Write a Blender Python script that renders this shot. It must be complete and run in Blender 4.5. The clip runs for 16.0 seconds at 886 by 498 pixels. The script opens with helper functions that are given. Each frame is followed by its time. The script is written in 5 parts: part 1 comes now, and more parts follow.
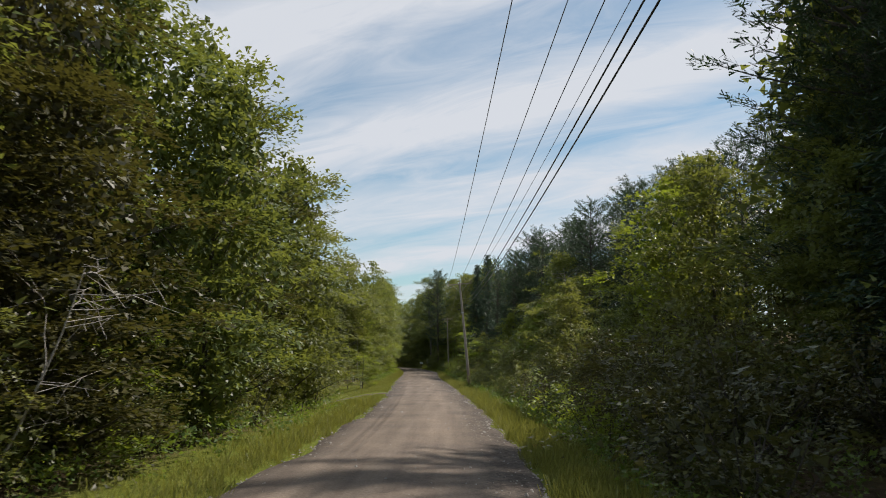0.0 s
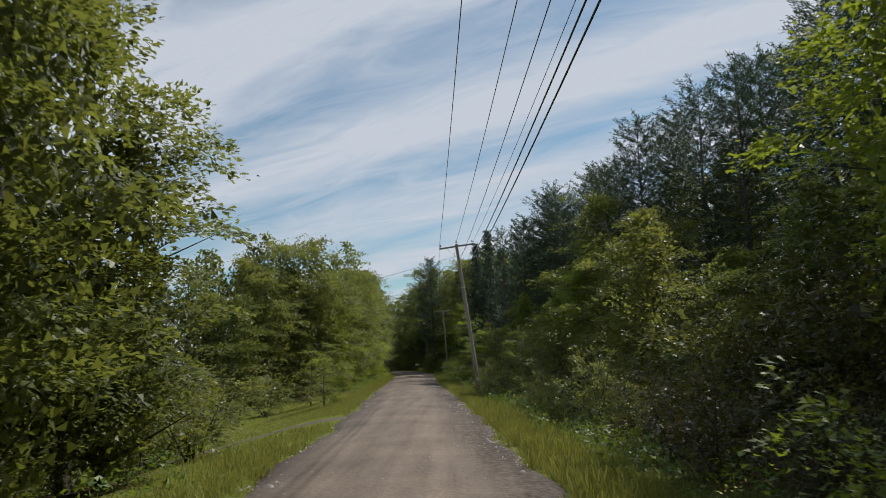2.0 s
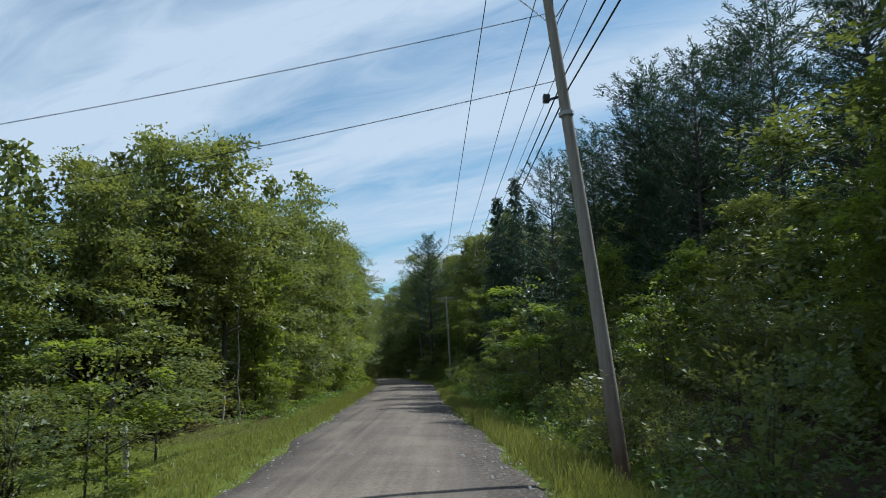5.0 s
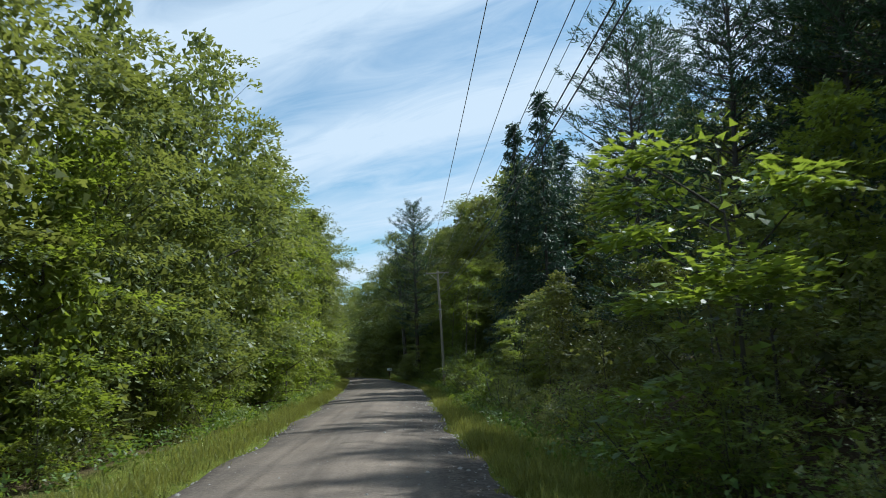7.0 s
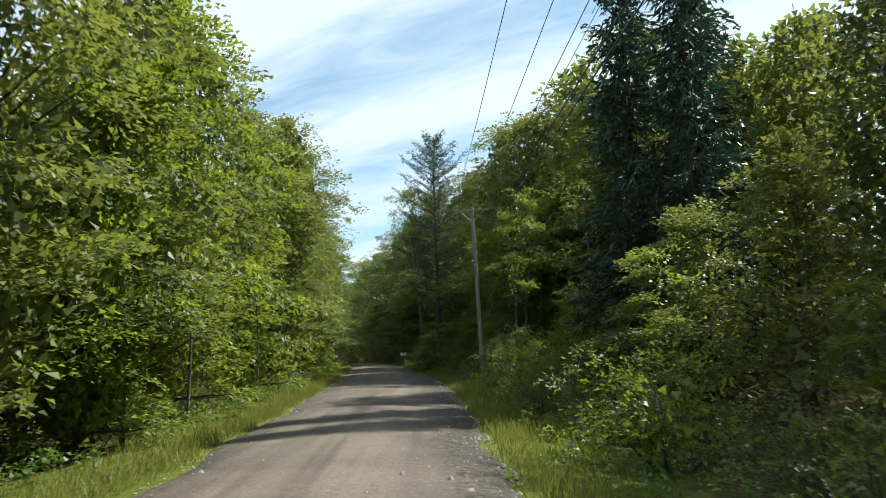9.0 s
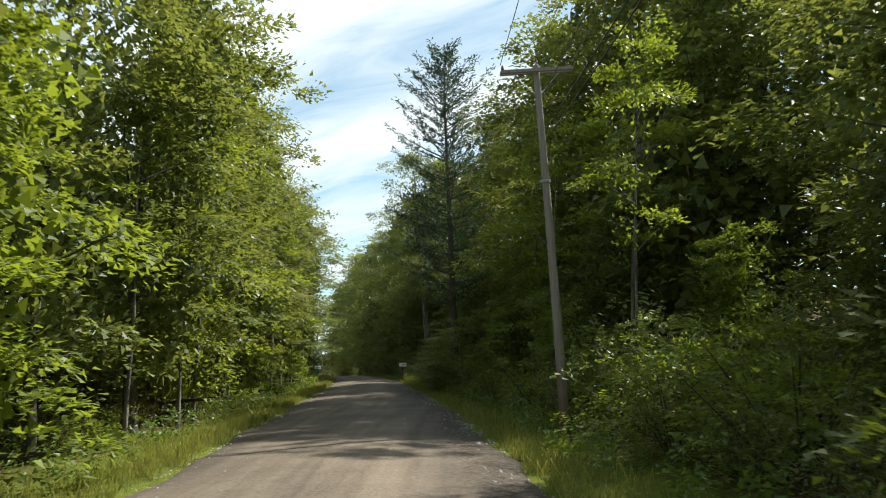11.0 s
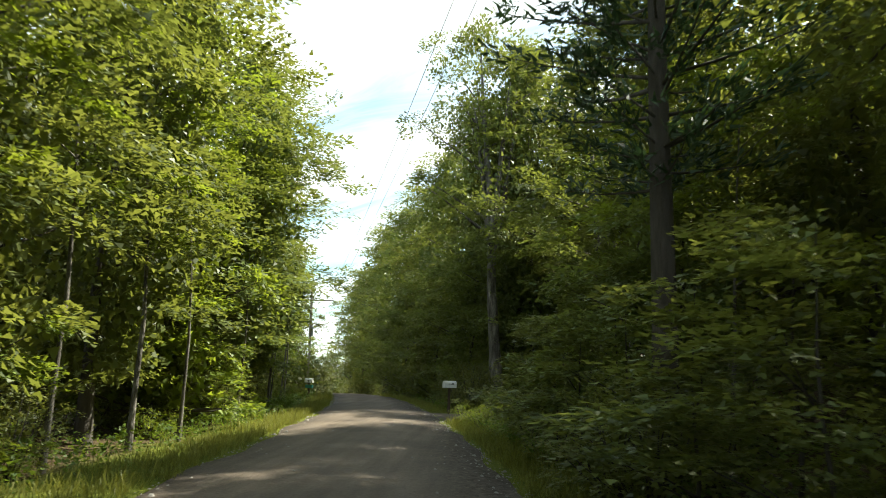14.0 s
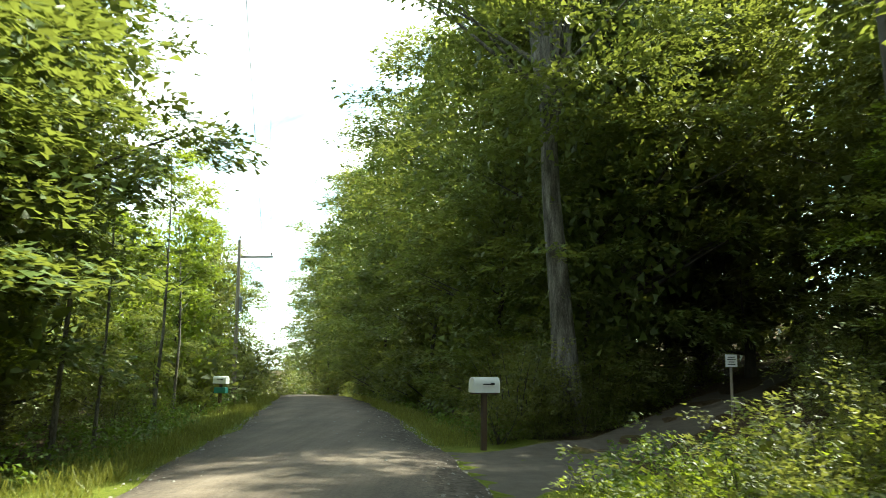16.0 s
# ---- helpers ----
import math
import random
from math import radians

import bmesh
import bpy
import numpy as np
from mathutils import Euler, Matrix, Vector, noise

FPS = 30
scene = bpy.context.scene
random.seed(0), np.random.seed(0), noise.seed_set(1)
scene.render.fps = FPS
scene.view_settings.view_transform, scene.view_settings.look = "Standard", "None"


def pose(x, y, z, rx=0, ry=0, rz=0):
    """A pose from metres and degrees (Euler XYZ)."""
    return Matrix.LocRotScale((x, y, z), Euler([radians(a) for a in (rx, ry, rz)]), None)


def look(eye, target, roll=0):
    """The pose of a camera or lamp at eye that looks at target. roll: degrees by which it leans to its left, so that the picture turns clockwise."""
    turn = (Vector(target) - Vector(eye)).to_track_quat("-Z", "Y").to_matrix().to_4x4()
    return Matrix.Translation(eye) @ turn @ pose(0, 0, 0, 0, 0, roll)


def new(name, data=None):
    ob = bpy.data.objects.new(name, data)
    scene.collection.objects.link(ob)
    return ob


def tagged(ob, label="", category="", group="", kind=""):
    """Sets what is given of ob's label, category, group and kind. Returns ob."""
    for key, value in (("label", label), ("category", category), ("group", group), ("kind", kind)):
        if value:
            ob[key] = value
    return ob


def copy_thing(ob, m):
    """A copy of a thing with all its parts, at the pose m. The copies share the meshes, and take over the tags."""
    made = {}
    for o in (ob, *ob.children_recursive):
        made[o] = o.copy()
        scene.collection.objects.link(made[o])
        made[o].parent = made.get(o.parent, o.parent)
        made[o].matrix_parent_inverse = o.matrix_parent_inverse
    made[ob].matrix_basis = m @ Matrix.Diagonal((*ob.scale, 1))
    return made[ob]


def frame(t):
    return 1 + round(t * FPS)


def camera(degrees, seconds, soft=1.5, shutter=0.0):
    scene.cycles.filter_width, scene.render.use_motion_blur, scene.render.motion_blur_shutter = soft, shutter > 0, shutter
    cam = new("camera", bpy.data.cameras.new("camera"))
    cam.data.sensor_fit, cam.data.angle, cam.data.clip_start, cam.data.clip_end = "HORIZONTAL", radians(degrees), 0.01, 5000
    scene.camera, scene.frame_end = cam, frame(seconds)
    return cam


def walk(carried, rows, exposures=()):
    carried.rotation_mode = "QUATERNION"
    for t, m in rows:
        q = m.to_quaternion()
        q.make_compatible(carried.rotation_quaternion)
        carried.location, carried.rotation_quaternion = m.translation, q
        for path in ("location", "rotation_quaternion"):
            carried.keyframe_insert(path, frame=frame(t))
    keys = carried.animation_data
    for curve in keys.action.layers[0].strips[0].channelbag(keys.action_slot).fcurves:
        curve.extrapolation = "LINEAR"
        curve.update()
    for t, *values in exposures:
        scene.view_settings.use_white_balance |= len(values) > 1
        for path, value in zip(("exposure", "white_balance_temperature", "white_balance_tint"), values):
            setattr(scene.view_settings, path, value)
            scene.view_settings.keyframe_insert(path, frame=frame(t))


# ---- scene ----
# ---- camera and its way ----
cam = camera(60.0, 16.0, soft=0.9, shutter=0.14)
# seconds, place, (yaw to the left, pitch up, roll)
PATH = [
    (0.0, (2.230, 14.397, 2.361), (1.00, 8.32, 1.13)),
    (0.5, (2.290, 20.464, 2.299), (-0.25, 8.49, -0.42)),
    (1.0, (2.269, 26.577, 2.245), (-0.59, 8.38, -0.26)),
    (1.5, (2.243, 32.735, 2.198), (0.89, 7.95, -1.39)),
    (2.0, (2.099, 38.934, 2.158), (0.45, 8.38, -2.23)),
    (2.5, (1.873, 45.173, 2.125), (-0.28, 7.56, -1.13)),
    (3.0, (1.596, 51.450, 2.098), (0.39, 7.79, -2.10)),
    (3.2, (1.476, 53.971, 2.089), (0.22, 7.66, -0.89)),
    (5.3, (0.200, 80.754, 2.041), (-0.03, 8.96, -1.05)),
    (5.5, (0.092, 83.331, 2.041), (-0.26, 8.97, -0.95)),
    (6.0, (-0.161, 89.792, 2.042), (0.00, 9.11, -0.65)),
    (6.5, (-0.393, 96.277, 2.046), (-0.92, 8.83, -1.08)),
    (7.0, (-0.606, 102.783, 2.053), (-1.31, 8.72, -1.15)),
    (7.5, (-0.805, 109.308, 2.063), (-1.35, 7.80, -1.82)),
    (8.0, (-0.997, 115.851, 2.074), (0.53, 7.58, -0.70)),
    (8.2, (-1.074, 118.473, 2.079), (0.11, 7.57, -1.11)),
    (10.3, (-2.036, 146.116, 2.139), (-0.09, 7.91, -0.30)),
    (10.5, (-2.156, 148.756, 2.144), (0.01, 8.05, -0.79)),
    (11.0, (-2.488, 155.361, 2.158), (0.16, 8.27, -0.95)),
    (11.5, (-2.869, 161.969, 2.171), (0.29, 8.42, -0.60)),
    (12.0, (-3.303, 168.578, 2.183), (1.31, 8.39, -1.35)),
    (12.5, (-3.793, 175.185, 2.192), (1.76, 8.83, -0.28)),
    (13.0, (-4.337, 181.790, 2.199), (2.95, 9.36, 0.67)),
    (13.5, (-4.930, 188.390, 2.203), (3.61, 9.58, 1.37)),
    (14.0, (-5.565, 194.983, 2.205), (3.15, 9.46, 2.09)),
    (14.5, (-6.228, 201.567, 2.202), (2.96, 9.14, 1.02)),
    (15.0, (-6.904, 208.139, 2.196), (1.98, 8.73, 1.76)),
    (15.5, (-7.569, 214.698, 2.185), (1.82, 8.66, 1.63)),
    (16.0, (-8.197, 221.242, 2.169), (1.30, 8.94, 0.82)),
]


def eye_pose(place, turn):
    yaw, pitch, roll = turn
    return Matrix.Translation(place) @ pose(0, 0, 0, 0, 0, yaw) @ pose(0, 0, 0, 90 + pitch) @ pose(0, 0, 0, 0, 0, roll)


EXPOSURES = [(0.0, 0.14, 6500, 12), (2.0, -0.1, 6200, 11), (3.0, -0.14, 5850, 7), (5.5, 0.12, 5350, 3), (8.0, 0.45, 5650, 1), (10.5, 0.9, 6350, 3), (11.0, 0.8, 6450, 3), (12.0, 1.47, 6800, 6), (12.5, 1.25, 6800, 5), (13.5, 1.25, 6800, 2), (14.5, 1.56, 6700, -3), (15.0, 1.62, 6680, -5), (16.0, 1.95, 6600, -9)]
walk(cam, [(t, eye_pose(p, a)) for t, p, a in PATH], EXPOSURES)

# ---- sky and sun ----
SUN_AZ, SUN_EL = radians(56), radians(50)   # to the right of straight ahead, above the horizon


def sky():
    world = bpy.data.worlds.new("sky")
    scene.world = world
    world.use_nodes = True
    nt = world.node_tree
    nt.nodes.clear()
    n = lambda kind, **kw: add_node(nt, kind, **kw)
    out = n("ShaderNodeOutputWorld")
    bg = n("ShaderNodeBackground")
    bg.inputs["Strength"].default_value = 0.096
    st = n("ShaderNodeTexSky", sky_type="NISHITA", sun_disc=False, sun_elevation=SUN_EL, sun_rotation=SUN_AZ, air_density=1.0, dust_density=0.6, ozone_density=0.6)
    tc = n("ShaderNodeTexCoord")
    sep = n("ShaderNodeSeparateXYZ")
    nt.links.new(tc.outputs["Generated"], sep.inputs[0])
    high = n("ShaderNodeMath", operation="MAXIMUM")
    nt.links.new(sep.outputs["Z"], high.inputs[0])
    high.inputs[1].default_value = 0.0
    plus = n("ShaderNodeMath", operation="ADD")
    nt.links.new(high.outputs[0], plus.inputs[0])
    plus.inputs[1].default_value = 0.16
    flat = n("ShaderNodeVectorMath", operation="DIVIDE")
    comb = n("ShaderNodeCombineXYZ")
    for k in range(3):
        nt.links.new(plus.outputs[0], comb.inputs[k])
    nt.links.new(tc.outputs["Generated"], flat.inputs[0])
    nt.links.new(comb.outputs[0], flat.inputs[1])
    # long wisps that run away to the left, thinner in the middle of the sky
    turn = n("ShaderNodeMapping")
    turn.inputs["Rotation"].default_value = (0, 0, radians(-150))
    nt.links.new(flat.outputs[0], turn.inputs[0])
    m1 = n("ShaderNodeMapping")
    m1.inputs["Scale"].default_value = (0.42, 1.25, 0)
    m1.inputs["Location"].default_value = (2.3, 0.75, 0)
    nt.links.new(turn.outputs[0], m1.inputs[0])
    big = n("ShaderNodeTexNoise")
    big.inputs["Scale"].default_value, big.inputs["Detail"].default_value = 0.9, 5
    big.inputs["Roughness"].default_value, big.inputs["Distortion"].default_value = 0.5, 0.5
    nt.links.new(m1.outputs[0], big.inputs["Vector"])
    m2 = n("ShaderNodeMapping")
    m2.inputs["Scale"].default_value = (1.1, 3.6, 0)
    nt.links.new(turn.outputs[0], m2.inputs[0])
    fine = n("ShaderNodeTexNoise")
    fine.inputs["Scale"].default_value, fine.inputs["Detail"].default_value = 1.7, 9
    fine.inputs["Roughness"].default_value, fine.inputs["Distortion"].default_value = 0.62, 1.0
    nt.links.new(m2.outputs[0], fine.inputs["Vector"])
    both = n("ShaderNodeMix", data_type="FLOAT")
    both.inputs["Factor"].default_value = 0.38
    nt.links.new(big.outputs["Fac"], both.inputs["A"])
    nt.links.new(fine.outputs["Fac"], both.inputs["B"])
    # streets of cloud with clear lanes between them
    line = n("ShaderNodeSeparateXYZ")
    nt.links.new(turn.outputs[0], line.inputs[0])
    phase = n("ShaderNodeMath", operation="MULTIPLY_ADD")
    nt.links.new(line.outputs["Y"], phase.inputs[0])
    phase.inputs[1].default_value, phase.inputs[2].default_value = 11.4, 1.2
    sway = n("ShaderNodeMath", operation="MULTIPLY_ADD")
    nt.links.new(big.outputs["Fac"], sway.inputs[0])
    sway.inputs[1].default_value = 2.6
    nt.links.new(phase.outputs[0], sway.inputs[2])
    street = n("ShaderNodeMath", operation="SINE")
    nt.links.new(sway.outputs[0], street.inputs[0])
    amount = n("ShaderNodeMath", operation="MULTIPLY_ADD")
    nt.links.new(street.outputs[0], amount.inputs[0])
    amount.inputs[1].default_value = 0.075
    nt.links.new(both.outputs["Result"], amount.inputs[2])
    ramp = n("ShaderNodeValToRGB")
    ramp.color_ramp.elements[0].position, ramp.color_ramp.elements[0].color = 0.40, (0.12, 0.12, 0.12, 1)
    ramp.color_ramp.elements[1].position, ramp.color_ramp.elements[1].color = 0.62, (0.95, 0.95, 0.95, 1)
    nt.links.new(amount.outputs[0], ramp.inputs[0])
    cloud = n("ShaderNodeMix", data_type="RGBA")
    nt.links.new(ramp.outputs[0], cloud.inputs["Factor"])
    tint = n("ShaderNodeMix", data_type="RGBA", blend_type="MULTIPLY")
    tint.inputs["Factor"].default_value = 1.0
    tint.inputs["B"].default_value = (0.80, 1.0, 0.97, 1)
    nt.links.new(st.outputs[0], tint.inputs["A"])
    nt.links.new(tint.outputs["Result"], cloud.inputs["A"])
    cloud.inputs["B"].default_value = (6.6, 6.9, 7.3, 1)
    nt.links.new(cloud.outputs["Result"], bg.inputs["Color"])
    nt.links.new(bg.outputs[0], out.inputs[0])


def add_node(nt, kind, **kw):
    node = nt.nodes.new(kind)
    for key, value in kw.items():
        setattr(node, key, value)
    return node


sky()
sun = new("sun", bpy.data.lights.new("sun", "SUN"))
sun.data.energy, sun.data.angle, sun.data.color = 5.0, radians(1.1), (1.0, 0.93, 0.82)
sun.matrix_world = look((0, 0, 60), (-60 * math.sin(SUN_AZ) / math.tan(SUN_EL), -60 * math.cos(SUN_AZ) / math.tan(SUN_EL), 0))

# ---- materials ----


def base_material(name):
    mat = bpy.data.materials.new(name)
    mat.use_nodes = True
    nt = mat.node_tree
    return mat, nt, nt.nodes["Principled BSDF"], nt.nodes["Material Output"]


def ramp_node(nt, stops):
    r = add_node(nt, "ShaderNodeValToRGB")
    while len(r.color_ramp.elements) < len(stops):
        r.color_ramp.elements.new(0.5)
    for el, (at, col) in zip(r.color_ramp.elements, stops):
        el.position, el.color = at, (*col, 1)
    return r


def noise_node(nt, scale, detail=6, rough=0.6, vector=None, distortion=0.0):
    t = add_node(nt, "ShaderNodeTexNoise")
    t.inputs["Scale"].default_value, t.inputs["Detail"].default_value = scale, detail
    t.inputs["Roughness"].default_value, t.inputs["Distortion"].default_value = rough, distortion
    if vector is not None:
        nt.links.new(vector, t.inputs["Vector"])
    return t


def mix_color(nt, fac, a, b, blend="MIX"):
    m = add_node(nt, "ShaderNodeMix", data_type="RGBA", blend_type=blend)
    for sock, v in (("Factor", fac), ("A", a), ("B", b)):
        if isinstance(v, (int, float)):
            m.inputs[sock].default_value = v
        elif isinstance(v, tuple):
            m.inputs[sock].default_value = (*v, 1)
        else:
            nt.links.new(v, m.inputs[sock])
    return m.outputs["Result"]


def bump(nt, bsdf, height, strength=0.5, distance=0.05):
    b = add_node(nt, "ShaderNodeBump")
    b.inputs["Strength"].default_value, b.inputs["Distance"].default_value = strength, distance
    nt.links.new(height, b.inputs["Height"])
    nt.links.new(b.outputs[0], bsdf.inputs["Normal"])


def leaf_material(name, dark, light, glow, through_part=0.45, rough=0.48):
    """Green leaves: colour varies leaf by leaf and plant by plant; light shines through them."""
    mat, nt, bsdf, out = base_material(name)
    geo = add_node(nt, "ShaderNodeNewGeometry")
    info = add_node(nt, "ShaderNodeObjectInfo")
    ramp = ramp_node(nt, [(0.0, dark), (0.7, light), (1.0, tuple(min(1, c * 1.35) for c in light))])
    nt.links.new(geo.outputs["Random Per Island"], ramp.inputs[0])
    hue = add_node(nt, "ShaderNodeHueSaturation")
    shift = add_node(nt, "ShaderNodeMapRange")
    shift.inputs["To Min"].default_value, shift.inputs["To Max"].default_value = 0.480, 0.525
    nt.links.new(info.outputs["Random"], shift.inputs["Value"])
    nt.links.new(shift.outputs[0], hue.inputs["Hue"])
    tone = add_node(nt, "ShaderNodeMapRange")
    tone.inputs["To Min"].default_value, tone.inputs["To Max"].default_value = 0.75, 1.2
    nt.links.new(info.outputs["Random"], tone.inputs["Value"])
    nt.links.new(tone.outputs[0], hue.inputs["Value"])
    nt.links.new(ramp.outputs[0], hue.inputs["Color"])
    nt.links.new(hue.outputs[0], bsdf.inputs["Base Color"])
    bsdf.inputs["Roughness"].default_value = rough
    bsdf.inputs["Specular IOR Level"].default_value = 0.38
    tr = add_node(nt, "ShaderNodeBsdfTranslucent")
    nt.links.new(mix_color(nt, 0.75, hue.outputs[0], glow), tr.inputs["Color"])
    mixed = add_node(nt, "ShaderNodeMixShader")
    mixed.inputs[0].default_value = through_part
    nt.links.new(bsdf.outputs[0], mixed.inputs[1])
    nt.links.new(tr.outputs[0], mixed.inputs[2])
    nt.links.new(mixed.outputs[0], out.inputs[0])
    return mat


def rough_material(name, stops, scale, rough=0.85, relief=0.4, stretch=(1, 1, 1), depth=0.03, fine=12.0, sheen=0.4):
    """A weathered surface: colour by noise at two scales, with relief; stretch draws the grain out."""
    mat, nt, bsdf, out = base_material(name)
    tc = add_node(nt, "ShaderNodeTexCoord")
    mp = add_node(nt, "ShaderNodeMapping")
    mp.inputs["Scale"].default_value = stretch
    nt.links.new(tc.outputs["Object"], mp.inputs[0])
    a = noise_node(nt, scale, 8, 0.65, mp.outputs[0])
    b = noise_node(nt, scale * fine, 4, 0.6, mp.outputs[0])
    mixed = mix_color(nt, 0.35, a.outputs["Color"], b.outputs["Color"])
    grey = add_node(nt, "ShaderNodeRGBToBW")
    nt.links.new(mixed, grey.inputs[0])
    ramp = ramp_node(nt, stops)
    nt.links.new(grey.outputs[0], ramp.inputs[0])
    nt.links.new(ramp.outputs[0], bsdf.inputs["Base Color"])
    bsdf.inputs["Roughness"].default_value = rough
    bsdf.inputs["Specular IOR Level"].default_value = sheen
    bump(nt, bsdf, grey.outputs[0], relief, depth)
    return mat


def road_material(name):
    """Packed dirt: grey-tan, paler in the wheel tracks, with grit and small stones."""
    mat, nt, bsdf, out = base_material(name)
    tc = add_node(nt, "ShaderNodeTexCoord")
    uv = add_node(nt, "ShaderNodeSeparateXYZ")
    nt.links.new(tc.outputs["UV"], uv.inputs[0])
    wob = noise_node(nt, 0.12, 3, 0.5, tc.outputs["Object"])
    across = add_node(nt, "ShaderNodeMath", operation="MULTIPLY_ADD")
    nt.links.new(wob.outputs["Fac"], across.inputs[0])
    across.inputs[1].default_value = 0.10
    nt.links.new(uv.outputs["X"], across.inputs[2])
    tracks = ramp_node(nt, [(0.05, (0.082, 0.068, 0.058)), (0.16, (0.122, 0.101, 0.084)), (0.30, (0.176, 0.144, 0.117)), (0.40, (0.158, 0.130, 0.106)), (0.52, (0.170, 0.140, 0.115)),
                            (0.70, (0.184, 0.151, 0.123)), (0.82, (0.142, 0.118, 0.098)), (0.97, (0.085, 0.071, 0.060))])
    nt.links.new(across.outputs[0], tracks.inputs[0])
    stain = noise_node(nt, 0.35, 6, 0.6, tc.outputs["Object"])
    grit = noise_node(nt, 14, 8, 0.75, tc.outputs["Object"])
    stone = add_node(nt, "ShaderNodeTexVoronoi")
    stone.inputs["Scale"].default_value = 9
    nt.links.new(tc.outputs["Object"], stone.inputs["Vector"])
    s_ramp = ramp_node(nt, [(0.3, (0.74, 0.735, 0.75)), (0.7, (1.2, 1.17, 1.12))])
    nt.links.new(stain.outputs["Fac"], s_ramp.inputs[0])
    g_ramp = ramp_node(nt, [(0.25, (0.80, 0.80, 0.80)), (0.75, (1.18, 1.17, 1.15))])
    nt.links.new(grit.outputs["Fac"], g_ramp.inputs[0])
    col = mix_color(nt, 1.0, tracks.outputs[0], s_ramp.outputs[0], "MULTIPLY")
    col = mix_color(nt, 1.0, col, g_ramp.outputs[0], "MULTIPLY")
    pebble = add_node(nt, "ShaderNodeTexVoronoi")
    pebble.inputs["Scale"].default_value = 22
    nt.links.new(tc.outputs["Object"], pebble.inputs["Vector"])
    tone = add_node(nt, "ShaderNodeRGBToBW")
    nt.links.new(pebble.outputs["Color"], tone.inputs[0])
    p_ramp = ramp_node(nt, [(0.12, (0.55, 0.54, 0.53)), (0.4, (1.0, 1.0, 1.0)), (0.75, (1.0, 1.0, 1.0)), (0.95, (1.5, 1.48, 1.45))])
    nt.links.new(tone.outputs[0], p_ramp.inputs[0])
    col = mix_color(nt, 0.45, col, p_ramp.outputs[0], "MULTIPLY")
    drag = add_node(nt, "ShaderNodeMapping")
    drag.inputs["Scale"].default_value = (1.6, 0.07, 1)
    nt.links.new(tc.outputs["Object"], drag.inputs[0])
    rut = noise_node(nt, 1.4, 5, 0.6, drag.outputs[0])
    r_ramp = ramp_node(nt, [(0.35, (0.80, 0.78, 0.77)), (0.62, (1.08, 1.075, 1.07))])
    nt.links.new(rut.outputs["Fac"], r_ramp.inputs[0])
    col = mix_color(nt, 1.0, col, r_ramp.outputs[0], "MULTIPLY")
    # coarse stones show towards both edges
    lump = add_node(nt, "ShaderNodeTexVoronoi")
    lump.inputs["Scale"].default_value = 11
    nt.links.new(tc.outputs["Object"], lump.inputs["Vector"])
    l_tone = add_node(nt, "ShaderNodeRGBToBW")
    nt.links.new(lump.outputs["Color"], l_tone.inputs[0])
    l_ramp = ramp_node(nt, [(0.15, (0.58, 0.55, 0.52)), (0.5, (0.95, 0.94, 0.93)), (0.9, (1.4, 1.37, 1.34))])
    nt.links.new(l_tone.outputs[0], l_ramp.inputs[0])
    side = ramp_node(nt, [(0.06, (1, 1, 1)), (0.17, (0, 0, 0)), (0.80, (0, 0, 0)), (0.90, (1, 1, 1))])
    nt.links.new(across.outputs[0], side.inputs[0])
    col = mix_color(nt, side.outputs[0], col, mix_color(nt, 1.0, col, l_ramp.outputs[0], "MULTIPLY"))
    nt.links.new(col, bsdf.inputs["Base Color"])
    bsdf.inputs["Roughness"].default_value = 0.9
    bsdf.inputs["Specular IOR Level"].default_value = 0.25
    high = add_node(nt, "ShaderNodeMath", operation="ADD")
    nt.links.new(grit.outputs["Fac"], high.inputs[0])
    nt.links.new(stone.outputs["Distance"], high.inputs[1])
    bump(nt, bsdf, high.outputs[0], 0.45, 0.02)
    return mat


def ground_material(name):
    """Forest floor and verge: green growth over brown litter, in patches."""
    mat, nt, bsdf, out = base_material(name)
    tc = add_node(nt, "ShaderNodeTexCoord")
    a = noise_node(nt, 0.25, 6, 0.6, tc.outputs["Object"])
    b = noise_node(nt, 6, 8, 0.7, tc.outputs["Object"])
    green = ramp_node(nt, [(0.3, (0.075, 0.100, 0.015)), (0.7, (0.165, 0.180, 0.030))])
    brown = ramp_node(nt, [(0.3, (0.045, 0.032, 0.02)), (0.7, (0.12, 0.085, 0.05))])
    nt.links.new(b.outputs["Fac"], green.inputs[0])
    nt.links.new(b.outputs["Fac"], brown.inputs[0])
    at = add_node(nt, "ShaderNodeAttribute")
    at.attribute_name = "turf"
    pick = add_node(nt, "ShaderNodeMath", operation="MULTIPLY_ADD")
    nt.links.new(a.outputs["Fac"], pick.inputs[0])
    pick.inputs[1].default_value = 0.6
    nt.links.new(at.outputs["Fac"], pick.inputs[2])
    cut = ramp_node(nt, [(0.45, (0, 0, 0)), (0.75, (1, 1, 1))])
    nt.links.new(pick.outputs[0], cut.inputs[0])
    nt.links.new(mix_color(nt, cut.outputs[0], brown.outputs[0], green.outputs[0]), bsdf.inputs["Base Color"])
    bsdf.inputs["Roughness"].default_value = 0.95
    bsdf.inputs["Specular IOR Level"].default_value = 0.08
    bump(nt, bsdf, b.outputs["Fac"], 0.8, 0.12)
    return mat


